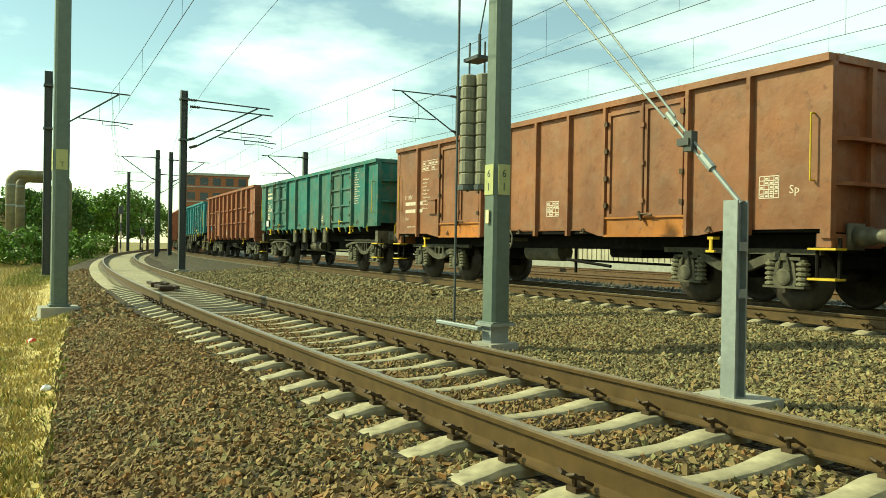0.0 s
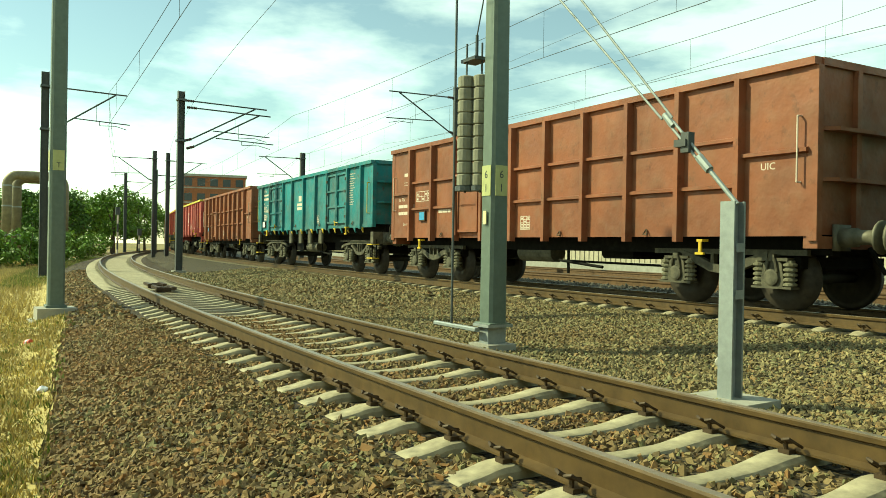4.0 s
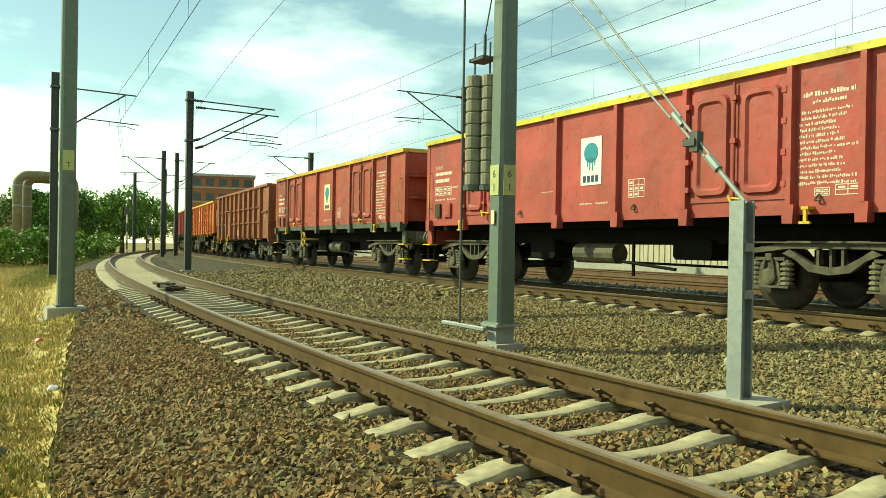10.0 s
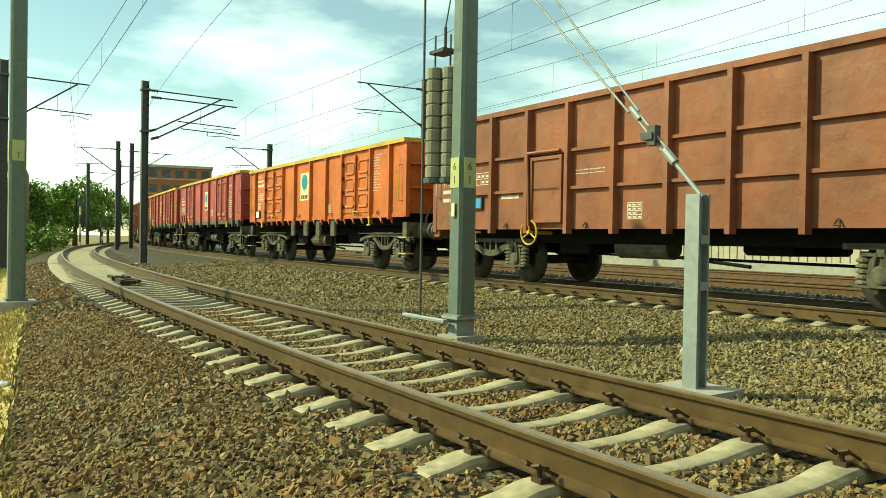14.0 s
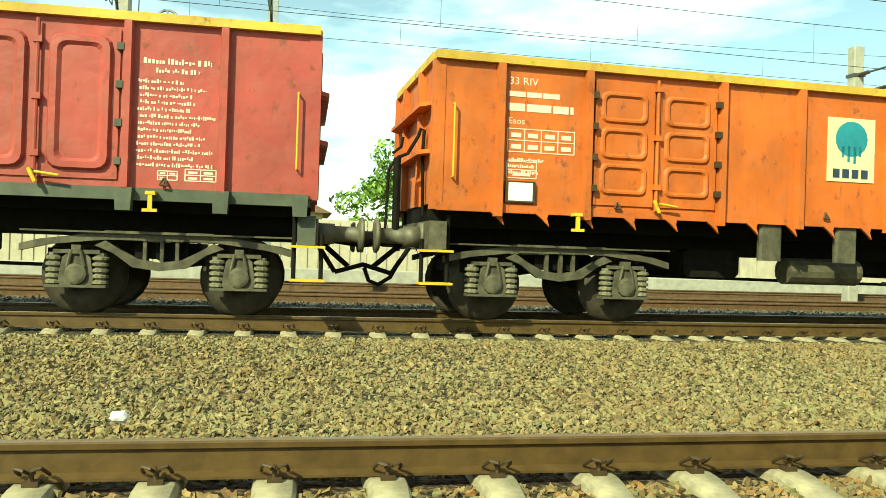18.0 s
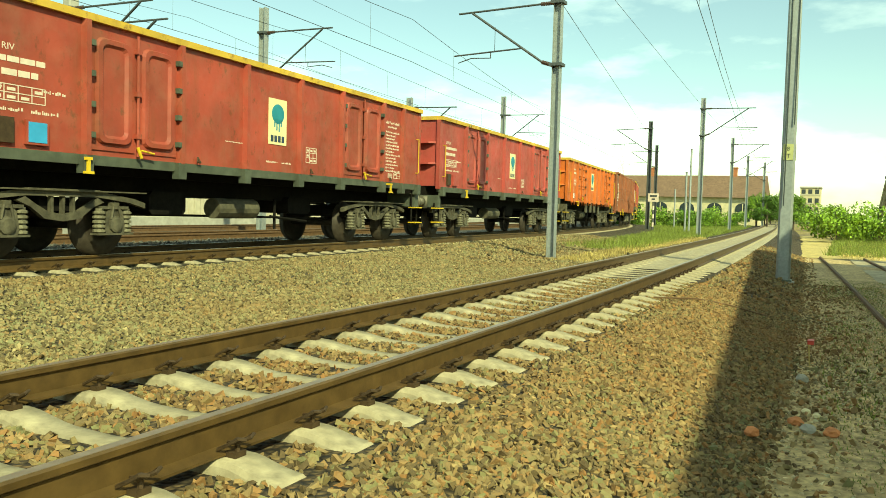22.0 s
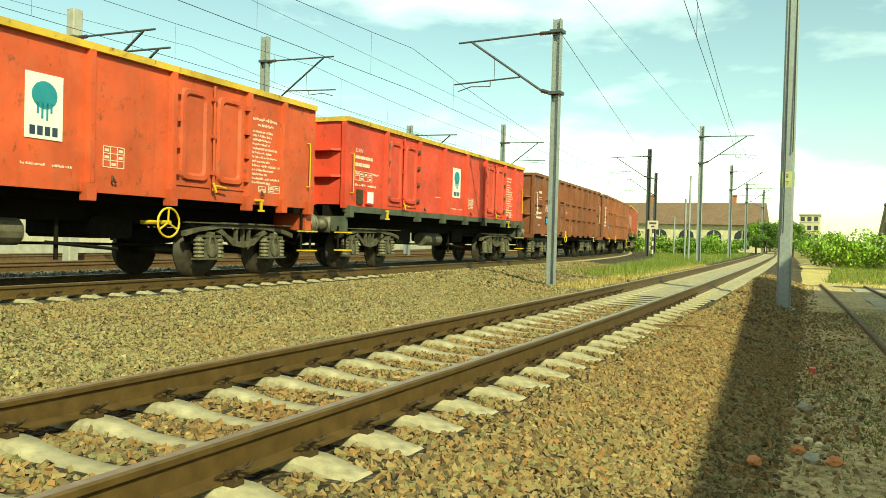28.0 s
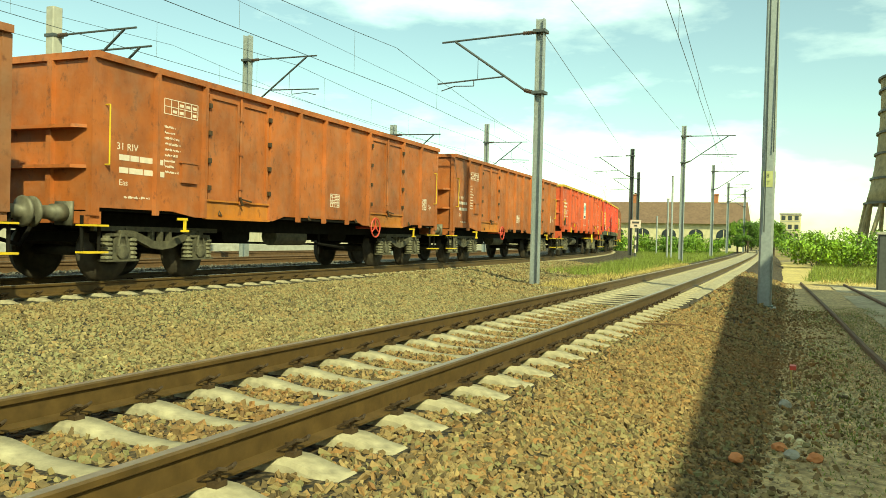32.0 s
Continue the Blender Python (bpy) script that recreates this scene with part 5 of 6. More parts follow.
def square_pole(u, v, z0, z1, w, plate_z, label, block, steel=None, marks=("", "T")):
    """Box-section steel pole with a yellow number plate and a concrete block at its foot."""
    m = thing("square_pole", label, "pole", pose(u, v, 0, 0, 0, 2.0), "square poles beside the track")
    bm = bmesh.new()
    ring = []
    for z, k in ((z0, 1.0), (z1, 0.86)):
        a = w / 2 * k
        c = a * 0.72
        ring.append([bm.verts.new((x, y, z)) for x, y in ((-c, -a), (c, -a), (a, -c), (a, c), (c, a), (-c, a), (-a, c), (-a, -c))])
    for i in range(8):
        bm.faces.new((ring[0][i], ring[0][(i + 1) % 8], ring[1][(i + 1) % 8], ring[1][i]))
    bm.faces.new(ring[1])
    bm.faces.new(ring[0][::-1])
    part("shaft", bm, steel or M_MAST, m)
    part("base_collar", boxes((-w * 0.62, w * 0.62, -w * 0.62, w * 0.62, z0, z0 + 0.05, 0.01)), M_MAST, m)
    if block:
        part("footing", boxes((-0.42, 0.42, -0.42, 0.42, z0 - 0.5, z0 - 0.22), (-0.32, 0.32, -0.32, 0.32, z0 - 0.22, z0 + 0.002)), M_CONCRETE, m, "stepped concrete footing")
    else:
        part("footing", boxes((-w * 0.8, w * 0.8, -w * 0.8, w * 0.8, z0 - 0.29, z0 - 0.2 if z0 > -0.1 else z0 + 0.01)), M_CONCRETE, m, "flat concrete footing")
    a = w / 2 * 0.965 + 0.004
    plate = part("number_plate", boxes((-w * 0.34, w * 0.34, -a - 0.004, -a, plate_z - 0.18, plate_z + 0.18), (a, a + 0.004, -w * 0.34, w * 0.34, plate_z - 0.18, plate_z + 0.18),
                                       (-a - 0.004, -a, -w * 0.34, w * 0.34, plate_z - 0.18, plate_z + 0.18)), M_YELLOW, m, "faded yellow painted number plate")
    for turn in (0, 90, -90):
        for mark, z in zip(marks, (plate_z + 0.03, plate_z - 0.13)):
            if not mark:
                continue
            ob = words(plate, mark, -0.035, z, 0.13, -a - 0.006, M_MAST_DARK, "plate_mark")
            ob.data.transform(Matrix.Rotation(radians(turn), 4, "Z"))
            tagged(ob, f"dark painted character {mark}")
    return m


square_pole(-15.73, 1.24, -0.28, 9.5, 0.275, 2.35, "green-grey square steel pole on a stepped concrete block", True)
p2 = square_pole(19.36, 1.27, -0.5, 8.6, 0.30, 2.4, "light grey square steel pole standing in the soil", False, M_GALV, ("8", "T"))
part("cable", rods(((-0.19, 0.05, 1.2), (-0.12, 0.05, 8.6), 0.012), ((-0.19, -0.1, 3.0), (-0.10, -0.1, 8.6), 0.012), n=6), M_WIRE, p2)

# tensioning pole with its balance weights
tp = square_pole(-7.86, 5.35, -0.02, 5.15, 0.255, 1.72, "dark green square pole that carries tensioning weights", False, None, ("6", "1"))
part("foot_channel", boxes((-0.09, 0.09, -0.13, 0.13, -0.3, 0.0), (-0.16, 0.16, -0.18, 0.18, -0.02, 0.015)), M_GALV, tp, "galvanised foot of the pole")
part("stub_plate", boxes((-0.03, 0.03, -0.15, -0.138, 1.2, 1.36)), M_LOGO_PLATE, tp, "small pale sign")
weights = thing("balance_weights", "two stacks of round concrete tensioning weights on rods", "tension weight", pose(-8.23, 5.31, 0))
for sx, sy, top in ((-0.12, -0.08, 3.03), (0.04, 0.04, 3.1)):
    for k in range(9):
        bm = bmesh.new()
        z = 1.68 + k * 0.152
        put_turned(bm, [(z, 0.09), (z + 0.012, 0.105), (z + 0.135, 0.105), (z + 0.148, 0.09)], 2, (sx, sy, 0), 14)
        part("weight", bm, M_WEIGHT, weights)
    part("hanger_rod", rods(((sx, sy, 1.6), (sx, sy, 3.45), 0.013)), M_ARM, weights)
    part("base_plate", rods(((sx, sy, 1.62), (sx, sy, 1.68), 0.125), n=12), M_ARM, weights)
part("yoke", boxes((-0.2, 0.12, -0.12, 0.1, 3.22, 3.26)), M_ARM, weights)
part("pull_rope", rods(((-0.02, 0, 3.26), (-0.02, 0, 3.55), 0.02), ((-0.02, 0, 3.55), (0.3, 0.1, 5.05), 0.009)), M_WIRE, weights)
part("guide_rod", rods(((-0.22, -0.18, -0.06), (-0.22, -0.18, 5.1), 0.016)), M_ARM, weights, "long guide rod of the weights")
part("guide_bracket", boxes((-0.62, 0.36, -0.21, -0.14, -0.08, -0.03, 0.01)), M_GALV, weights, "flat galvanised bracket at the pole foot")

# guy post with stay wires
post = thing("stay_post", "short galvanised steel stay post on a concrete slab", "post", pose(-4.24, 5.17, 0, 0, 0, 4))
bm = bmesh.new()
beam_h(bm, 0.13, 0.145, -0.24, 1.32, 0.02)
part("shaft", bm, M_GALV, post)
part("slab", boxes((-0.28, 0.28, -0.26, 0.26, -0.33, -0.235)), M_CONCRETE, post, "cream concrete slab under the post")
part("splice_plate", boxes((0.068, 0.08, -0.05, 0.05, 0.55, 0.62), (0.068, 0.08, -0.05, 0.05, 0.92, 0.99)), M_GALV, post)
A0, A1 = Vector((0, 0, 1.34)), Vector((-3.45, 0.12, 5.0))
d = (A1 - A0).normalized()
part("turnbuckle", rods((A0 - d * 0.06, A0 + d * 0.34, 0.02), (A0 + d * 0.34, A0 + d * 0.5, 0.038), (A0 + d * 0.5 + Vector((0.03, 0, 0)), A0 + d * 0.95 + Vector((0.03, 0, 0)), 0.013),
                        (A0 + d * 0.5 - Vector((0.03, 0, 0)), A0 + d * 0.95 - Vector((0.03, 0, 0)), 0.013), (A0 + d * 0.9, A0 + d * 1.05, 0.03)), M_GALV, post, "galvanised turnbuckle and shackles")
part("clamp", boxes((-0.56, -0.44, -0.045, 0.07, 1.80, 1.86), (-0.5, -0.42, -0.03, 0.05, 1.75, 1.92)), M_MAST_DARK, post, "dark clamp on the stay")
part("stay_wire", rods((A0 + d * 1.0 + Vector((0.05, 0, 0)), A1 + Vector((0.1, 0, 0.1)), 0.011), (A0 + d * 1.0 - Vector((0.06, 0, 0)), A1 - Vector((0.1, 0, 0.1)), 0.011), n=6), M_GALV, post, "pair of steel stay wires")

GREY, DARK = "galvanised overhead line mast with bracket arms", "dark steel overhead line mast with bracket arms"
for u, v, z0, z1, steel, label, way, reach, zt, twin, w in (
        (-33.47, 2.18, -0.5, 7.3, M_MAST_DARK, DARK, 1, 2.9, 6.75, False, 0.26),
        (-32.49, 6.96, -0.25, 6.95, M_MAST_DARK, DARK, 1, 3.5, 6.6, True, 0.24),
        (-61.42, 11.32, -0.4, 7.7, M_MAST_DARK, DARK, -1, 2.9, 7.1, False, 0.26),
        (-62.20, 12.43, -0.4, 7.7, M_MAST_DARK, DARK, 1, 2.9, 7.1, False, 0.26),
        (-87.99, 13.36, -0.5, 8.1, M_MAST_DARK, DARK, 1, 2.9, 7.2, False, 0.28),
        (-73.78, 13.73, -0.4, 7.4, M_MAST_DARK, DARK, 1, 2.9, 6.9, False, 0.26),
        (20.01, 7.01, -0.4, 6.75, M_GALV, GREY, 1, 2.9, 6.42, False, 0.2),
        (50.19, 8.16, -0.5, 8.1, M_GALV, GREY, -1, 3.0, 7.45, False, 0.24),
        (61.45, 13.82, -0.5, 8.1, M_MAST_DARK, DARK, 1, 3.0, 7.55, False, 0.26),
        (81.31, 17.59, -0.5, 8.0, M_MAST_DARK, DARK, 1, 3.0, 7.4, False, 0.26),
        (74.65, 9.49, -0.5, 8.0, M_GALV, GREY, -1, 3.0, 7.4, False, 0.24),
        (96.63, 10.56, -0.5, 8.0, M_GALV, GREY, -1, 3.0, 7.4, False, 0.24),
        (111.66, 10.12, -0.5, 8.2, M_GALV, GREY, 1, 3.0, 7.5, False, 0.26),
        (14.39, 18.65, -0.3, 6.75, M_CONCRETE, "square concrete overhead line mast with bracket arms", -1, 3.0, 6.0, True, 0.3),
        (22.59, 19.01, -0.3, 8.0, M_GALV, GREY, -1, 3.0, 7.1, False, 0.24),
        (34.17, 19.52, -0.3, 6.4, M_GALV, GREY, -1, 2.6, 5.9, False, 0.24),
        (47.36, 20.10, -0.3, 8.3, M_GALV, GREY, -1, 2.8, 7.1, False, 0.24),
        (-0.71, 17.99, -0.3, 7.6, M_GALV, GREY, -1, 2.8, 7.0, False, 0.22),
        (-30.30, 18.50, -0.3, 8.1, M_MAST_DARK, DARK, -1, 3.4, 7.6, False, 0.26),
        (-50.69, 18.84, -0.3, 7.1, M_MAST_DARK, DARK, -1, 3.0, 6.7, False, 0.28)):
    m = lattice_free_mast(u, v, z0, z1, steel, label, w, steel is M_CONCRETE)
    cantilever(m, way, reach, zt, M_ARM, twin)
# concrete tension mast with a wire wheel
cm = lattice_free_mast(-3.95, 18.41, -0.3, 7.4, M_CONCRETE, "square concrete mast with a tensioning wheel", 0.3, True)
cantilever(cm, -1, 1.6, 7.2)
bm = bmesh.new()
put_path(bm, [(0.95 + math.cos(i * math.tau / 14) * 0.24, -0.1, 5.9 + math.sin(i * math.tau / 14) * 0.24) for i in range(15)], 0.03, 6)
put_rod(bm, (0.1, -0.1, 5.9), (1.0, -0.1, 5.9), 0.03, 6)
put_rod(bm, (0.95, -0.1, 5.68), (0.95, -0.1, 6.12), 0.02, 6)
part("tension_wheel", bm, M_GALV, cm, "round tensioning wheel")
part("hanging_rope", rods(((1.15, -0.1, 5.9), (1.15, -0.1, 0.5), 0.012), ((0.3, 0.1, 7.0), (0.3, 0.1, 0.5), 0.012)), M_WIRE, cm)
for u, v, z1 in ((57.61, 10.04, 5.6), (58.10, 10.41, 4.0), (91.58, 11.54, 4.2), (78.41, 15.06, 3.4)):
    m = thing("slim_pole", "slim grey steel pole in the grass", "pole", pose(u, v, 0))
    part("shaft", rods(((0, 0, -0.6), (0, 0, z1), 0.07), n=8), M_GALV, m)
    part("cap", rods(((0, 0, z1), (0, 0, z1 + 0.06), 0.09), n=8), M_GALV, m)


# ---- overhead wires ----
def wires(name, line, stops, z_hi, z_lo, label):
    """Messenger wire that sags between its supports, contact wire below it, and droppers. stops: places along the line, each with its side."""
    root = thing(name, label, "overhead wire")
    for (a, side_a), (b, side_b) in zip(stops, stops[1:]):
        hi, lo = bmesh.new(), bmesh.new()
        n = 12
        p, q = Vector(along(line, a, side_a)[:2]), Vector(along(line, b, side_b)[:2])
        top, low = [], []
        for i in range(n + 1):
            k = i / n
            x, y = p.lerp(q, k)
            sag = 4 * k * (1 - k) * min(0.8, (b - a) ** 2 / 2600)
            top.append(Vector((x, y, z_hi - sag)))
            low.append(Vector((x, y, z_lo)))
        put_path(hi, top, 0.0075, 5)
        put_path(lo, low, 0.0075, 5)
        part("messenger_wire", hi, M_WIRE, root)
        part("contact_wire", lo, M_WIRE, root)
        for i in range(1, n, 2):
            part("dropper", rods((top[i], low[i], 0.0045), n=4), M_WIRE, root)
    return root


def even(side, *stops):
    return [(s, side) for s in stops]


wires("overhead_line_near", LINE_A, even(-0.6, -118, -88, -62, -33) + [(7, -1.1), (50, 0.56)] + even(0.3, 75, 97, 130), 6.65, 5.4, "overhead wires hanging above the near track")
wires("overhead_line_middle", LINE_B, even(-0.2, -118, -88, -62, -32, -8, 20, 62, 84, 125), 6.35, 5.15, "overhead wires hanging above the train")
wires("overhead_line_yard", LINE_C, even(-0.6, -90, -51, -31, -4, 23.4, 48, 80), 7.0, 5.8, "overhead wires above the yard track")
wires("overhead_line_yard_far", LINE_D, even(0.2, -90, -51, -12, 23.4, 60), 8.2, 7.0, "overhead wires above the far yard track")
feeders = thing("feeder_wires", "bare feeder wires running beside the masts", "overhead wire")
for y0, z0, y1, z1 in ((6.3, 7.7, 6.3, 8.4), (18.0, 9.2, 18.0, 9.0)):
    bm = bmesh.new()
    pts = [Vector((x, float(Y_A(x)) - A_V + y0 + (y1 - y0) * (x + 90) / 190, z0 + (z1 - z0) * (x + 90) / 190 - 0.5 * math.sin((x + 90) / 95 * math.pi) ** 2)) for x in range(-90, 101, 5)]
    put_path(bm, pts, 0.0075, 5)
    part("wire", bm, M_WIRE, feeders)
bm = rods(((20.01, 7.04, 6.55), (61.45, 13.82, 6.9), 0.008), n=5)
part("wire", bm, M_WIRE, feeders)

# ---- plants ----
def foliage(name, c):
    n = Nodes(name)
    g = n.t.nodes.new("ShaderNodeNewGeometry")
    col = n.ramp(g.outputs["Random Per Island"], (0.0, tint(c, 0.45)), (0.5, c), (0.85, tint(c, 1.5)), (1.0, tint(c, 1.9)))
    col = n.mix(n.ramp(n.noise(0.35, 3), (0.4, (0, 0, 0)), (0.65, (0.6, 0.6, 0.6))), col, tint(c, 0.6))
    m = n.done(col, 0.6, 0, 0.3)
    n.b.inputs["Subsurface Weight"].default_value = 0.0
    return m


M_LEAF = foliage("broad_green_leaves", (0.125, 0.215, 0.028))
M_LEAF_DARK = foliage("dark_green_leaves", (0.075, 0.14, 0.02))
M_LEAF_LIGHT = foliage("bright_green_leaves", (0.19, 0.30, 0.035))
M_BARK = plain("tree_bark", (0.10, 0.075, 0.05), 0.9, 0, 10, 0.35, 0.6)
M_DRYBLADE = foliage("dry_grass_blades", (0.46, 0.36, 0.13))
M_BLADE = foliage("green_grass_blades", (0.17, 0.21, 0.04))


def leaves_mesh(name, centres, radii, per, size, seed, material, flat=0.75):
    """Small leaf quads round clump centres."""
    rng = np.random.default_rng(seed)
    c = np.repeat(np.array(centres), per, 0)
    r = np.repeat(np.array(radii), per)
    d = rng.normal(size=c.shape)
    d /= np.linalg.norm(d, axis=1, keepdims=True)
    p = c + d * (r * rng.uniform(0.45, 1.08, len(r)) ** 0.6)[:, None] * np.array([1, 1, flat])
    a = rng.normal(size=c.shape)
    a -= d * (a * d).sum(1, keepdims=True) * 0.6
    a /= np.linalg.norm(a, axis=1, keepdims=True)
    b = np.cross(d + rng.normal(size=c.shape) * 0.5, a)
    b /= np.linalg.norm(b, axis=1, keepdims=True)
    s = (size * rng.uniform(0.6, 1.5, len(r)))[:, None]
    quad = np.stack([p - a * s, p - b * s * 0.55, p + a * s, p + b * s * 0.55], 1)
    n = len(quad)
    me = bpy.data.meshes.new(name)
    me.vertices.add(n * 4)
    me.vertices.foreach_set("co", quad.astype(np.float32).ravel())
    me.loops.add(n * 4)
    me.loops.foreach_set("vertex_index", np.arange(n * 4, dtype=np.int32))
    me.polygons.add(n)
    me.polygons.foreach_set("loop_start", np.arange(0, n * 4, 4, dtype=np.int32))
    me.update(calc_edges=True)
    me.materials.append(material)
    return me


def tree(seed, height, spread, material, label, leaf=0.16):
    """A tapered trunk with limbs, and a crown of leaf clumps with gaps."""
    rng = random.Random(seed)
    root = thing("tree", label, "tree", None, "trees round the yard")
    bm = bmesh.new()
    put_rod(bm, (0, 0, -0.2), (0.1, 0.05, height * 0.45), 0.03 * height, 8, 0.018 * height)
    put_rod(bm, (0.1, 0.05, height * 0.45), (0.0, 0.1, height * 0.8), 0.018 * height, 7, 0.006 * height)
    part("trunk", bm, M_BARK, root)
    centres, radii = [], []
    for i in range(26):
        a, k = rng.uniform(0, math.tau), rng.random()
        z = height * (0.3 + 0.62 * k)
        far = spread * (0.25 + 0.75 * rng.random()) * math.sqrt(max(0.08, 1 - (2 * k - 0.8) ** 2 * 0.8))
        p = (math.cos(a) * far, math.sin(a) * far, z)
        centres.append(p)
        radii.append(spread * rng.uniform(0.22, 0.42))
        if i < 7:
            part("limb", rods(((0.05, 0.05, height * 0.4), p, 0.008 * height), n=5), M_BARK, root)
    me = leaves_mesh("crown", centres, radii, 150, leaf, seed, material)
    child("crown", me, root)
    return root


def bush(seed, height, spread, material, label, leaf=0.1):
    rng = random.Random(seed)
    root = thing("bush", label, "bush", None, "bushes beside the tracks")
    centres, radii = [], []
    for i in range(20):
        a, f = rng.uniform(0, math.tau), spread * rng.random() ** 0.5
        centres.append((math.cos(a) * f, math.sin(a) * f, height * rng.uniform(0.15, 0.85)))
        radii.append(height * rng.uniform(0.18, 0.34))
        if i < 6:
            part("stem", rods(((0, 0, -0.1), centres[-1], 0.02), n=5), M_BARK, root)
    child("crown", leaves_mesh("crown", centres, radii, 130, leaf, seed, material), root)
    return root


def tufts(name, material, label, count, x0, x1, y_lo, y_hi, height, seed, z0=GROUND):
    """Grass blades as one mesh."""
    rng = np.random.default_rng(seed)
    k = 5
    x = np.repeat(rng.uniform(x0, x1, count), k) + rng.normal(size=count * k) * 0.04
    t = np.repeat(rng.random(count), k)
    lo, hi = y_lo(x), y_hi(x)
    y = lo + (hi - lo) * t + rng.normal(size=count * k) * 0.04
    h = height * rng.uniform(0.4, 1.3, count * k)
    lean = rng.normal(size=(count * k, 2)) * 0.4 * h[:, None]
    a = rng.uniform(0, math.pi, count * k)
    w = 0.012 * (1 + height)
    off = np.stack([np.cos(a) * w, np.sin(a) * w, 0 * a], -1)
    p = np.stack([x, y, z0(x, y) if callable(z0) else np.full_like(x, z0)], -1)
    tip = p + np.stack([lean[:, 0], lean[:, 1], h], -1)
    verts = np.stack([p - off, p + off, tip], 1)
    n = len(verts)
    me = bpy.data.meshes.new(name)
    me.vertices.add(n * 3)
    me.vertices.foreach_set("co", verts.astype(np.float32).ravel())
    me.loops.add(n * 3)
    me.loops.foreach_set("vertex_index", np.arange(n * 3, dtype=np.int32))
    me.polygons.add(n)
    me.polygons.foreach_set("loop_start", np.arange(0, n * 3, 3, dtype=np.int32))
    me.update(calc_edges=True)
    me.materials.append(material)
    return tagged(new(name, me), label, "grass", "", "stuff")


ya = lambda x: np.asarray(Y_A(x))
yb = lambda x: np.asarray(Y_B(x))
tufts("dry_grass_blades", M_DRYBLADE, "dry yellow grass blades beside the ballast", 9000, -22, -2.6, lambda x: ya(x) - 6.0, lambda x: ya(x) - 2.75, 0.09, 11)
bank = lambda x, y: np.maximum(GROUND + 0.05, bed_z(x, y) + 0.02)
tufts("bank_grass", M_DRYBLADE, "short dry grass on the bank beside the ballast", 5000, -16, -2.6, lambda x: 0 * x - 0.6, lambda x: ballast_edge(x) - 0.02, 0.055, 41, bank)
tufts("bank_grass_green", M_BLADE, "sparse green grass on the bank beside the ballast", 600, -16, -2.6, lambda x: 0 * x - 0.4, lambda x: ballast_edge(x) + 0.05, 0.06, 42, bank)
tufts("dry_grass_far", M_DRYBLADE, "dry orange-yellow grass along the path", 7000, -60, -16, lambda x: ya(x) - 6.4, lambda x: ya(x) - 2.4, 0.22, 12)
tufts("green_grass_far", M_BLADE, "green grass beyond the path", 7000, -75, -27, lambda x: ya(x) - 3.8, lambda x: ya(x) - 2.0, 0.22, 13)
tufts("meadow_grass", M_BLADE, "tall green grass between the tracks", 14000, 26, 120, lambda x: ya(x) + 2.3, lambda x: np.maximum(ya(x) + 2.6, yb(x) - 3.0), 0.35, 14, -0.45)
tufts("meadow_edge", M_DRYBLADE, "dry grass edge of the ballast", 2500, 19, 45, lambda x: ya(x) + 1.9, lambda x: ya(x) + 2.9, 0.14, 15, -0.32)
tufts("verge_grass", M_DRYBLADE, "dry grass on the verge beside the siding", 6000, 34, 70, lambda x: 0 * x - 9.0, lambda x: 0 * x + 0.3, 0.14, 16)
tufts("verge_green", M_BLADE, "green grass on the verge beside the siding", 9000, 36, 90, lambda x: 0 * x - 9.0, lambda x: 0 * x + 0.8, 0.3, 17)
tufts("weeds", M_BLADE, "low weeds in the gravelly soil", 4200, 2.5, 22, lambda x: 0 * x - 1.9 + 0.04 * x, lambda x: 0 * x - 0.1 + 0.03 * x, 0.055, 18)

t1 = tree(21, 8.0, 3.4, M_LEAF, "leafy green tree behind the curve of the track")
t1.matrix_world = pose(-103.89, 7.22, GROUND)
t2 = tree(22, 7.5, 3.8, M_LEAF_LIGHT, "bright green tree behind the curve of the track")
t2.matrix_world = pose(-99.84, 10.66, GROUND)
t3 = tree(23, 7.0, 3.2, M_LEAF_DARK, "dark green tree behind the yard")
t3.matrix_world = pose(-95.95, 4.09, GROUND)
for k, (u, v, s) in enumerate(((-111.76, 15.36, 1), (-107.96, 3.29, 0), (-115.83, 11.42, 2), (-109.71, 18.32, 0), (-119.91, 6.49, 1), (-94.88, 8.07, 2), (-123.66, 21.55, 1), (-97.79, 13.62, 0))):
    copy_thing((t1, t2, t3)[s], pose(u, v, GROUND, 0, 0, 47 * k))
for k, (u, v, s) in enumerate(((117.76, 8.09, 0), (111.69, 9.52, 2), (120.60, 11.71, 0), (123.81, 7.05, 2), (115.80, 7.00, 0), (149.77, 8.59, 2), (118.66, 10.43, 1), (159.58, 13.03, 0))):
    copy_thing((t1, t2, t3)[s], pose(u, v, GROUND, 0, 0, 61 * k) @ Matrix.Scale(0.64, 4))
for k, (u, v, s) in enumerate(((-6.5, 44, 1), (6, 46, 0), (-22, 45, 1), (22, 44, 2), (38, 46, 1), (-40, 46, 0))):
    copy_thing((t1, t2, t3)[s], pose(u, v, GROUND, 0, 0, 33 * k))
b1 = bush(31, 2.6, 1.9, M_LEAF_LIGHT, "bright green rounded bush in dry grass")
b1.matrix_world = pose(58.03, 0.65, GROUND)
b2 = bush(32, 2.3, 1.7, M_LEAF, "green leafy bush in dry grass")
b2.matrix_world = pose(-46.00, 0.36, GROUND)
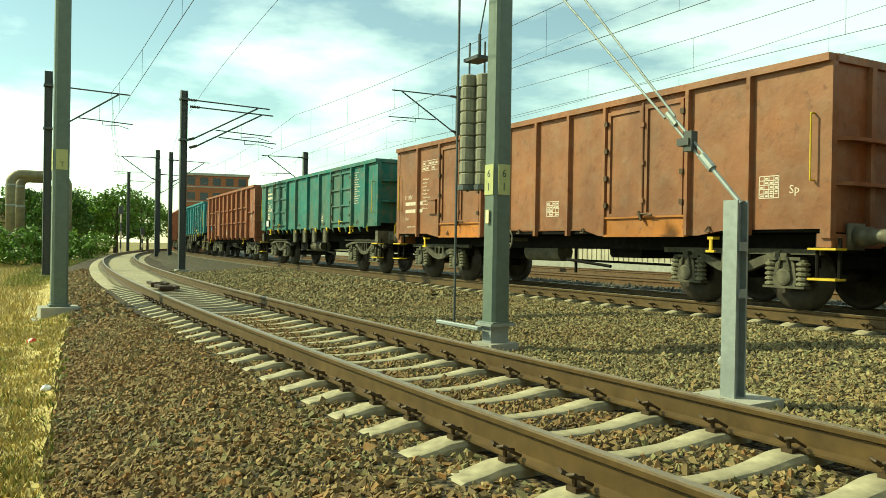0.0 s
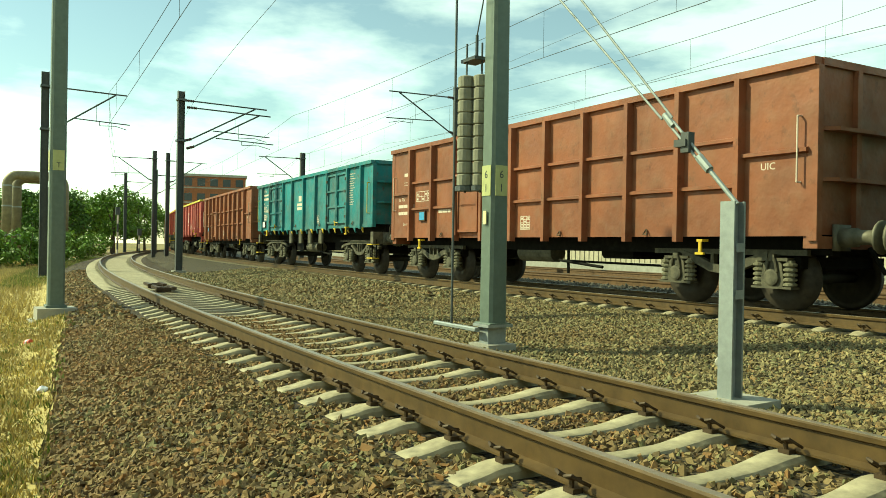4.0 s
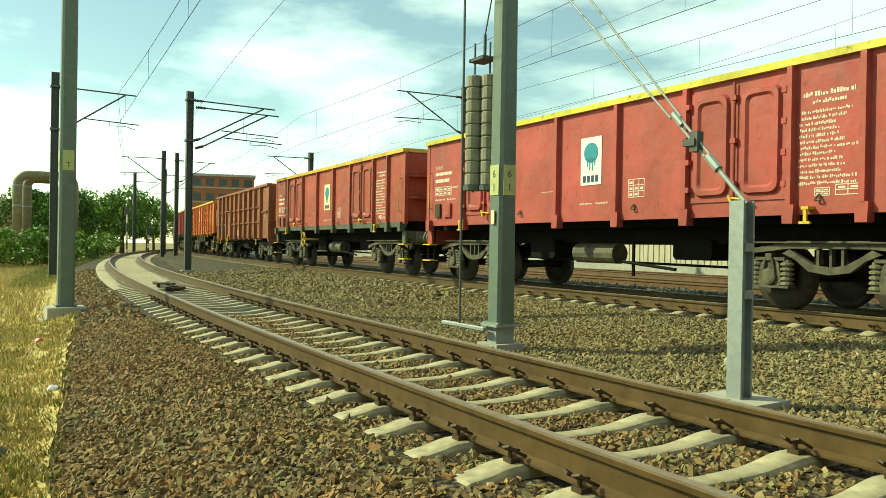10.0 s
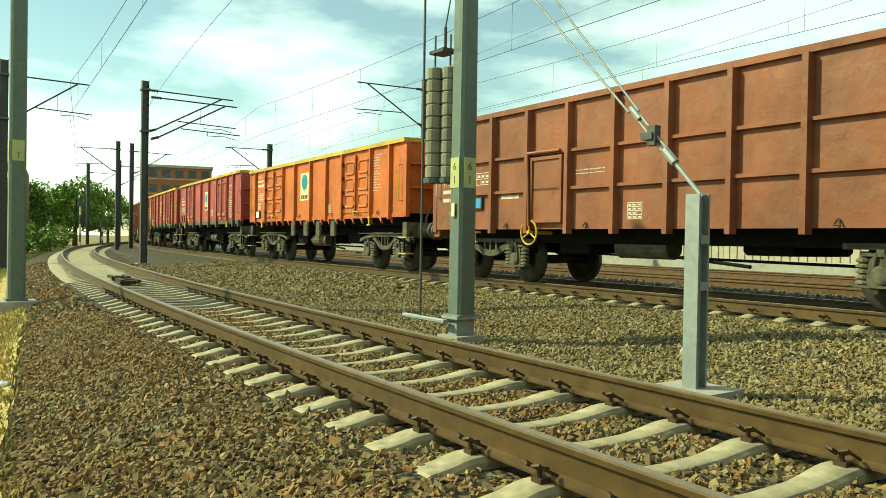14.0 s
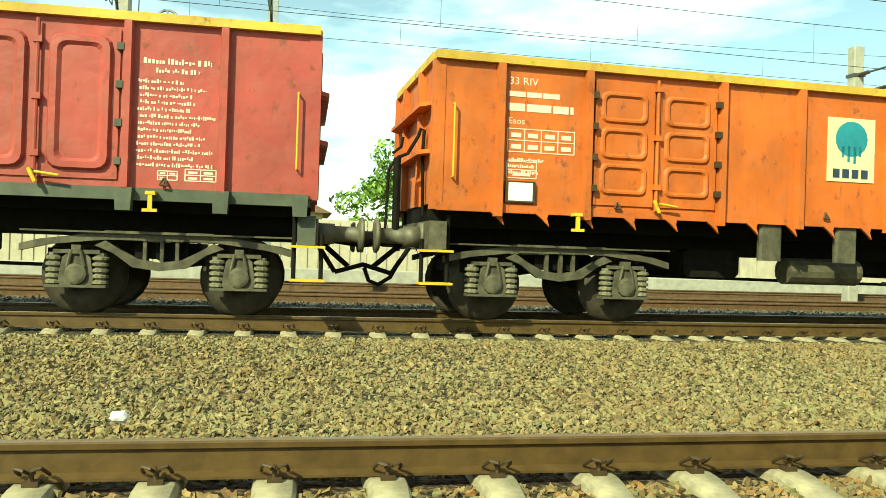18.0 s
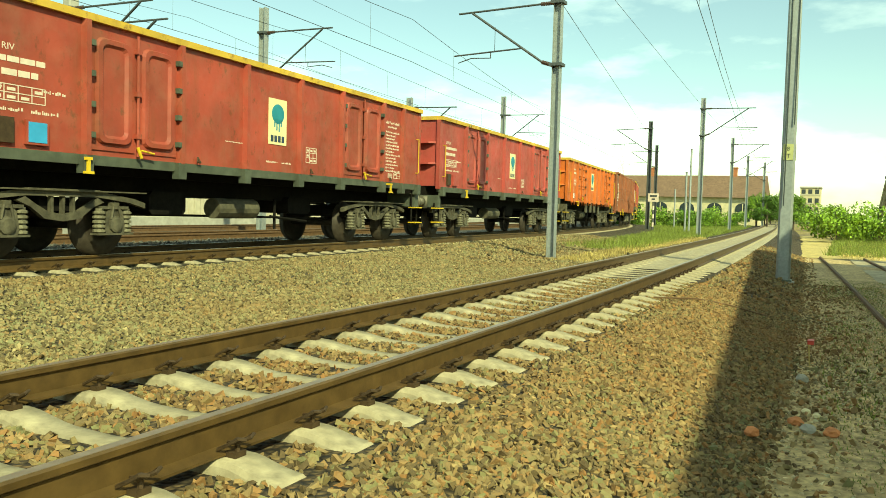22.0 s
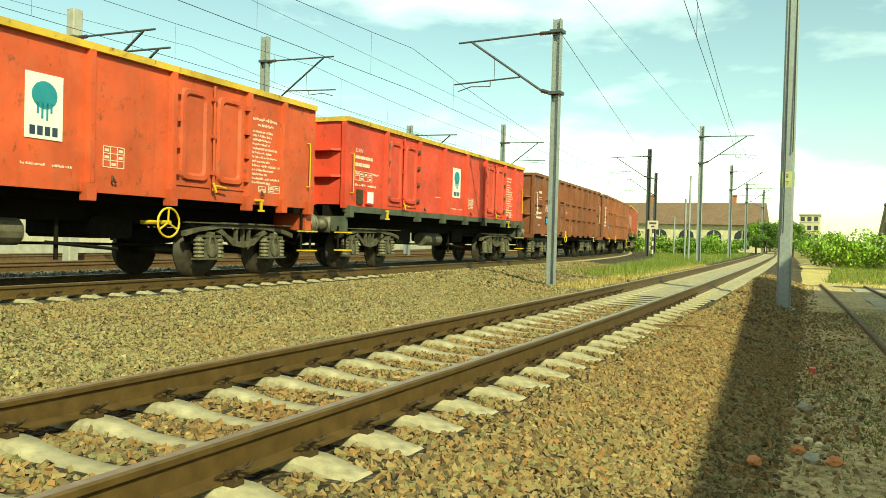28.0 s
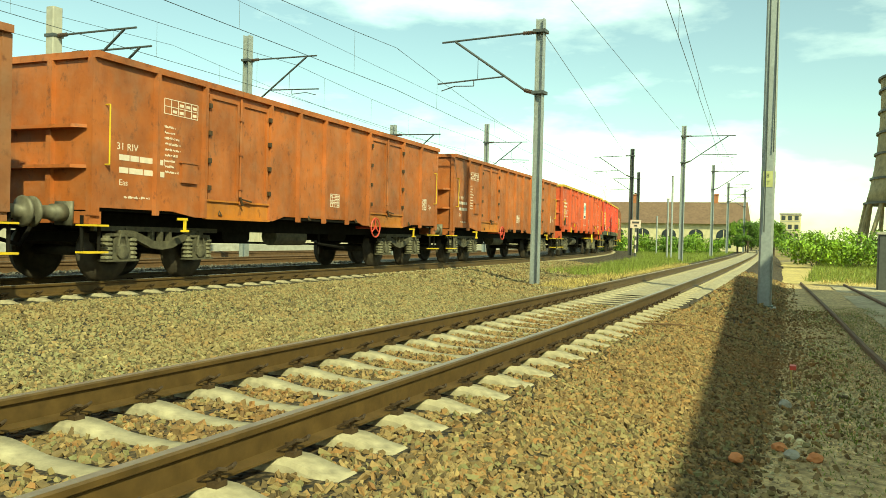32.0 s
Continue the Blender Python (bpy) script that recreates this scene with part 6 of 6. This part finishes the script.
for k, (u, v, s) in enumerate(((61.14, -1.91, 0), (57.24, -4.09, 1), (66.08, -0.30, 1), (64.28, -4.98, 0), (69.99, 1.68, 0), (55.34, -6.57, 0), (-48.97, 2.41, 1), (-51.02, -0.95, 0), (-57.94, 4.16, 1), (-65.91, 5.69, 1),
                               (87.45, 14.46, 1), (91.33, 17.23, 1), (95.49, 13.81, 0), (99.36, 16.78, 1), (93.20, 20.32, 0), (103.54, 12.76, 1), (85.15, 21.26, 1), (-79.90, 6.83, 0), (-83.85, 9.89, 1), (-87.94, 4.46, 1))):
    copy_thing((b1, b2)[s], pose(u, v, GROUND, 0, 0, 71 * k))

# ---- buildings ----
M_PLASTER = plain("cream_plaster", (0.55, 0.48, 0.30), 0.9, 0, 2, 0.18, 0.2)
M_ROOF = plain("brown_roof_tiles", (0.17, 0.105, 0.065), 0.85, 0, 3, 0.3, 0.5)
M_BRICK = plain("red_brick", (0.34, 0.13, 0.06), 0.9, 0, 3, 0.25, 0.3)
M_PANEL = plain("grey_wall_panel", (0.40, 0.39, 0.34), 0.9, 0, 3, 0.15, 0.2)
M_GLASS = plain("dark_window_glass", (0.03, 0.04, 0.045), 0.15, 0, 2, 0.2, 0)
M_WALL = plain("beige_concrete_wall", (0.42, 0.38, 0.28), 0.9, 0, 2, 0.15, 0.3)
M_PIPE = plain("pipe_lagging", (0.22, 0.19, 0.115), 0.6, 0.2, 3, 0.3, 0.3)
M_TOWER = plain("cooling_tower_concrete", (0.30, 0.26, 0.16), 0.9, 0, 0.6, 0.35, 0.3)
M_RUSTROOF = plain("rusty_sheet_roof", (0.30, 0.16, 0.08), 0.85, 0, 2, 0.25, 0.3)

depot = thing("depot", "long cream depot with arched windows and a brown tiled roof", "building")
x0, va, vb, eave, ridge = 127.4, 12.2, 70.7, 3.9, 7.6
bm = boxes((x0, x0 + 14, va, vb, GROUND - 0.1, eave))
part("wall", bm, M_PLASTER, depot)
bm = bmesh.new()
put_prism(bm, [(x0 - 0.7, eave), (x0 + 14.7, eave), (x0 + 7, ridge)], 1, va - 0.5, vb + 0.5)
part("roof", bm, M_ROOF, depot)
for k in range(14):
    y = va + 2.2 + 4.1 * k
    bm = bmesh.new()
    ring = [(y - 1.1, 0.3), (y + 1.1, 0.3), (y + 1.1, 2.2)] + [(y + 1.1 * math.cos(a), 2.2 + 0.9 * math.sin(a)) for a in (i * math.pi / 6 for i in range(1, 6))] + [(y - 1.1, 2.2)]
    put_prism(bm, ring, 0, x0 - 0.06, x0 - 0.02)
    win = part("window", bm, M_GLASS, depot)
    part("glazing_bar", boxes((x0 - 0.12, x0 - 0.06, y - 0.05, y + 0.05, 0.3, 3.0), (x0 - 0.12, x0 - 0.06, y - 1.1, y + 1.1, 1.6, 1.7)), M_PLASTER, win)
for y in (16.6, 29.6, 42.6):
    part("chimney", boxes((x0 + 6.6, x0 + 7.4, y - 0.4, y + 0.4, ridge - 0.6, ridge + 1.1), (x0 + 6.5, x0 + 7.5, y - 0.5, y + 0.5, ridge + 1.1, ridge + 1.3)), M_BRICK, depot)


def flats(u, v, wide, deep, high, storeys, bays, turn, wall, label):
    """A block of flats: wall slab, flat roof, window rows with frames on its near face."""
    b = thing("apartment_building", label, "building", pose(u, v, GROUND, 0, 0, turn), "far apartment buildings")
    part("wall", boxes((-wide / 2, wide / 2, 0, deep, 0, high)), wall, b)
    part("roof", boxes((-wide / 2 - 0.3, wide / 2 + 0.3, -0.3, deep + 0.3, high, high + 0.5)), M_PANEL, b)
    for i in range(storeys):
        z = high * (i + 0.35) / storeys
        part("ledge", boxes((-wide / 2, wide / 2, -0.12, -0.01, z - 0.5, z - 0.25)), M_PANEL, b)
        for k in range(bays):
            x = -wide / 2 + wide * (k + 0.5) / bays
            part("window", boxes((x - wide / bays * 0.3, x + wide / bays * 0.3, -0.06, -0.01, z, z + high / storeys * 0.5)), M_GLASS, b)
    return b


flats(-169.31, 43.31, 13, 12, 15.6, 5, 5, 76, M_BRICK, "brick apartment block with grey ledges behind the train")
flats(-194.03, 60.23, 14, 12, 15.0, 5, 5, 76, M_PANEL, "grey apartment block farther behind the train")
flats(309.74, 12.63, 6.5, 12, 12.6, 4, 3, -90, M_PLASTER, "pale apartment block far along the track")
hut = thing("brick_hut", "small red brick hut with a pale roof", "hut", pose(-96.65, 21.81, GROUND))
part("wall", boxes((-1.5, 1.5, -2.0, 2.0, 0, 3.0)), M_BRICK, hut)
bm = bmesh.new()
put_prism(bm, [(-2.3, 3.0), (2.3, 3.0), (0, 4.2)], 0, -1.8, 1.8)
part("roof", bm, M_PANEL, hut)
part("door", boxes((1.5, 1.56, -0.5, 0.5, 0, 2.1)), M_MAST_DARK, hut)
shed = thing("long_shed", "low shed with a rusty brown sheet roof", "shed", pose(-104.12, -6.27, GROUND))
part("wall", boxes((-2, 2, -12, 9, 0, 3.4)), M_PLASTER, shed)
bm = bmesh.new()
put_prism(bm, [(-2.6, 3.4), (2.6, 3.4), (0, 6.2)], 1, -12.5, 9.5)
part("roof", bm, M_RUSTROOF, shed)

# heating pipes on a portal
pipes = thing("heating_pipes", "pair of lagged heating pipes arching over the path", "pipeline")
for k in range(2):
    bm = bmesh.new()
    u = -61.95 - 1.5 * k
    lo, hi, r = (1.78, 5.33, 0.7) if k == 0 else (2.43, 5.33, 0.55)
    pts = [(u, lo, GROUND - 0.1), (u, lo, 4.7)] + [(u, lo + r * (1 - math.cos(a)), 4.7 + r * math.sin(a)) for a in (math.pi / 12 * i for i in range(1, 7))]
    if k == 0:
        pts += [(u, hi - r + r * math.sin(a), 4.7 + r * math.cos(a)) for a in (math.pi / 12 * i for i in range(0, 7))] + [(u, hi, GROUND - 0.1)]
    else:
        pts += [(u, 4.23, 4.7 + r)]
    put_path(bm, pts, 0.31, 14)
    part("pipe", bm, M_PIPE, pipes, "", True)
    bm = bmesh.new()
    for z in (1.2, 3.2, 4.6):
        put_rod(bm, (u, lo, z), (u, lo, z + 0.1), 0.33, 14)
    part("pipe_band", bm, M_GALV, pipes)

# yard wall of ribbed concrete panels
yard = thing("yard_wall", "beige concrete panel wall behind the yard", "wall", kind="structure")
for i in range(52):
    x = -78 + 3.0 * i
    bm = boxes((x + 0.02, x + 2.98, 35.0, 35.12, GROUND, 2.3))
    for k in range(6):
        put_box(bm, x + 0.2 + 0.46 * k, x + 0.4 + 0.46 * k, 34.95, 35.0, GROUND + 0.1, 2.2)
    part("panel", bm, M_WALL, yard)
platform = thing("platform", "low pale concrete platform beyond the yard tracks", "platform", kind="structure")
part("slab", boxes((-70, 75, 26.5, 30.5, GROUND, 0.25)), M_WALL, platform)
part("edge", boxes((-70, 75, 26.3, 26.5, GROUND, 0.3)), M_CONCRETE, platform)
house = thing("house", "house with a brown tiled roof behind the yard wall", "house", pose(-4.5, 52, GROUND))
part("wall", boxes((-6, 6, 0, 8, 0, 4.0)), M_PLASTER, house)
bm = bmesh.new()
put_prism(bm, [(-6.6, 4.0), (6.6, 4.0), (0, 7.0)], 1, -0.5, 8.5)
part("roof", bm, M_ROOF, house)

# cooling tower
tower = thing("cooling_tower", "tall waisted concrete cooling tower with dark rings", "cooling tower", pose(258.43, -26.86, GROUND))
bm = bmesh.new()
prof = [(14.0, 17.6), (18, 16.7), (24, 15.7), (30, 15.1), (36, 14.7), (42, 14.5), (47, 14.6), (49.5, 14.8)]
put_turned(bm, prof, 2, (0, 0, 0), 40)
part("shell", bm, M_TOWER, tower, "", True)
for z, r in ((14, 17.6), (21, 16.1), (28, 15.2), (34, 14.8), (40, 14.5), (46, 14.5), (49.5, 14.7)):
    bm = bmesh.new()
    put_turned(bm, [(z - 0.3, r), (z - 0.3, r + 0.7), (z + 0.3, r + 0.7), (z + 0.3, r)], 2, (0, 0, 0), 40)
    part("ring", bm, M_MAST_DARK, tower)
for i in range(18):
    a = i * math.tau / 18
    part("leg", rods(((math.cos(a) * 20, math.sin(a) * 20, -0.2), (math.cos(a + 0.12) * 17.4, math.sin(a + 0.12) * 17.4, 14), 0.6), n=6), M_TOWER, tower)

pillar = thing("gate_pillar", "dark painted concrete gate pillar", "pillar", pose(32.12, -2.04, GROUND))
part("shaft", boxes((-0.4, 0.4, -0.45, 0.45, 0, 2.0, 0.03)), M_MAST_DARK, pillar)
part("cap", boxes((-0.46, 0.46, -0.51, 0.51, 2.0, 2.1)), M_CONCRETE, pillar)

# unseen block added behind the camera to cast the shadow on the soil
shadow_caster = thing("station_house", "plain unseen block with a flat roof, added to cast a shadow", "building", pose(-2.71, -6.36, GROUND, 0, 0, 5.5))
part("wall", boxes((0, 27, -8, 0, 0, 6.65)), M_PLASTER, shadow_caster)
part("roof", boxes((-0.1, 27.1, -8.2, 0.3, 6.65, 7.0)), M_RUSTROOF, shadow_caster)

# ---- signs and small things ----
sign = thing("track_sign", "white board on a black and white striped post", "sign", pose(58.00, 12.66, -0.5))
for k in range(8):
    part("band", rods(((0, 0, 0.3 * k), (0, 0, 0.3 * k + 0.3), 0.07), n=8), M_MAST_DARK if k % 2 else M_WHITE, sign)
part("board", boxes((-0.05, -0.02, -0.38, 0.38, 2.4, 3.0)), M_WHITE, sign)
part("board_mark", boxes((-0.06, -0.05, -0.25, 0.25, 2.74, 2.88), (-0.06, -0.05, -0.12, 0.12, 2.52, 2.64)), M_MAST_DARK, sign)
for u, v, h in ((-77.83, 11.19, 4.0), (-85.77, 14.42, 2.2)):
    s = thing("signal_post", "slim signal post beside the curve", "signal", pose(u, v, GROUND))
    for k in range(5):
        part("band", rods(((0, 0, h * k / 5), (0, 0, h * (k + 1) / 5), 0.08), n=8), M_MAST_DARK if k % 2 else M_WHITE, s)
    part("head", boxes((-0.15, 0.15, -0.2, 0.2, h, h + 0.7, 0.03)), M_MAST_DARK, s)
M_REDSCRAP = plain("faded_red_plastic", (0.6, 0.07, 0.05), 0.5, 0, 10, 0.2, 0)
M_WHITESCRAP = plain("white_plastic_scrap", (0.75, 0.76, 0.78), 0.5, 0, 10, 0.1, 0)
M_ORANGESTONE = plain("orange_brick_lump", (0.55, 0.22, 0.09), 0.9, 0, 10, 0.2, 0.4)


def lump(name, label, u, v, z, r, material, seed):
    bm = bmesh.new()
    bmesh.ops.create_icosphere(bm, subdivisions=2, radius=r)
    for w in bm.verts:
        w.co *= 1 + 0.35 * noise.noise(w.co * (1.6 / r) + Vector((seed, 0, 0)))
        w.co.z *= 0.7
    ob = part(name, bm, material, None)
    ob.matrix_world = pose(u, v, z, 0, 0, 40 * seed)
    return tagged(ob, label, name.replace("_", " "))


def can(u, v, z):
    m = thing("crushed_can", "crushed red and white drinks can", "can", pose(u, v, z, 0, 82, 35))
    bm = bmesh.new()
    put_turned(bm, [(0, 0.045), (0.01, 0.055), (0.09, 0.052), (0.1, 0.04)], 2, (0, 0, 0), 12)
    part("can_body", bm, M_REDSCRAP, m)
    part("can_band", rods(((0, 0, 0.035), (0, 0, 0.06), 0.0565), n=12), M_WHITESCRAP, m)


can(-12.59, 0.63, -0.54)
lump("plastic_scrap", "scrap of pale blue plastic on the ballast", -8.39, 0.56, -0.50, 0.05, M_WHITESCRAP, 1)
lump("dark_clod", "dark clod of earth on the ballast edge", -6.20, 0.05, -0.56, 0.11, M_BARK, 2)
lump("big_stone", "large brownish stone on the ballast edge", -3.85, 0.16, -0.5, 0.1, M_BARK, 3)
lump("big_stone", "pale large stone between the tracks", -5.25, 6.29, -0.16, 0.08, M_CONCRETE, 4)
lump("plastic_scrap", "white scrap of plastic on the ballast", -1.09, 5.35, -0.18, 0.06, M_WHITESCRAP, 5)
for k, (u, v, r, m) in enumerate(((6.28, 0.28, 0.05, M_ORANGESTONE), (6.08, 0.04, 0.055, M_ORANGESTONE), (6.10, 0.19, 0.055, M_CONCRETE), (6.70, 0.23, 0.035, M_LOGO_PLATE), (6.60, 0.15, 0.03, M_LOGO_PLATE), (7.99, 0.32, 0.06, M_CONCRETE), (5.55, 0.51, 0.05, M_ORANGESTONE))):
    lump("brick_lump" if m is M_ORANGESTONE else "pale_stone", "lump of orange brick in the soil" if m is M_ORANGESTONE else "pale stone lying in the soil", u, v, float(bed_z(np.array(u), np.array(v))) + r * 0.6 + 0.03, r, m, 7 + k)
flower = thing("marker_stick", "thin stick with a red plastic tag in the soil", "stick", pose(8.85, 0.29, GROUND + 0.04))
part("stick", rods(((0, 0, 0), (0.02, 0.02, 0.24), 0.008), n=5), M_DRY, flower)
part("tag", boxes((-0.05, 0.08, -0.03, 0.03, 0.23, 0.27)), M_REDSCRAP, flower)
cable = thing("ground_cable", "thin rusty cable lying across the ballast", "cable")
bm = bmesh.new()
put_path(bm, [(10.91, 2.33, -0.2), (11.13, 1.79, -0.2), (11.55, 1.41, -0.3), (11.87, 0.92, -0.46)], 0.012, 5)
part("wire", bm, M_RAIL_OLD, cable)
motions()
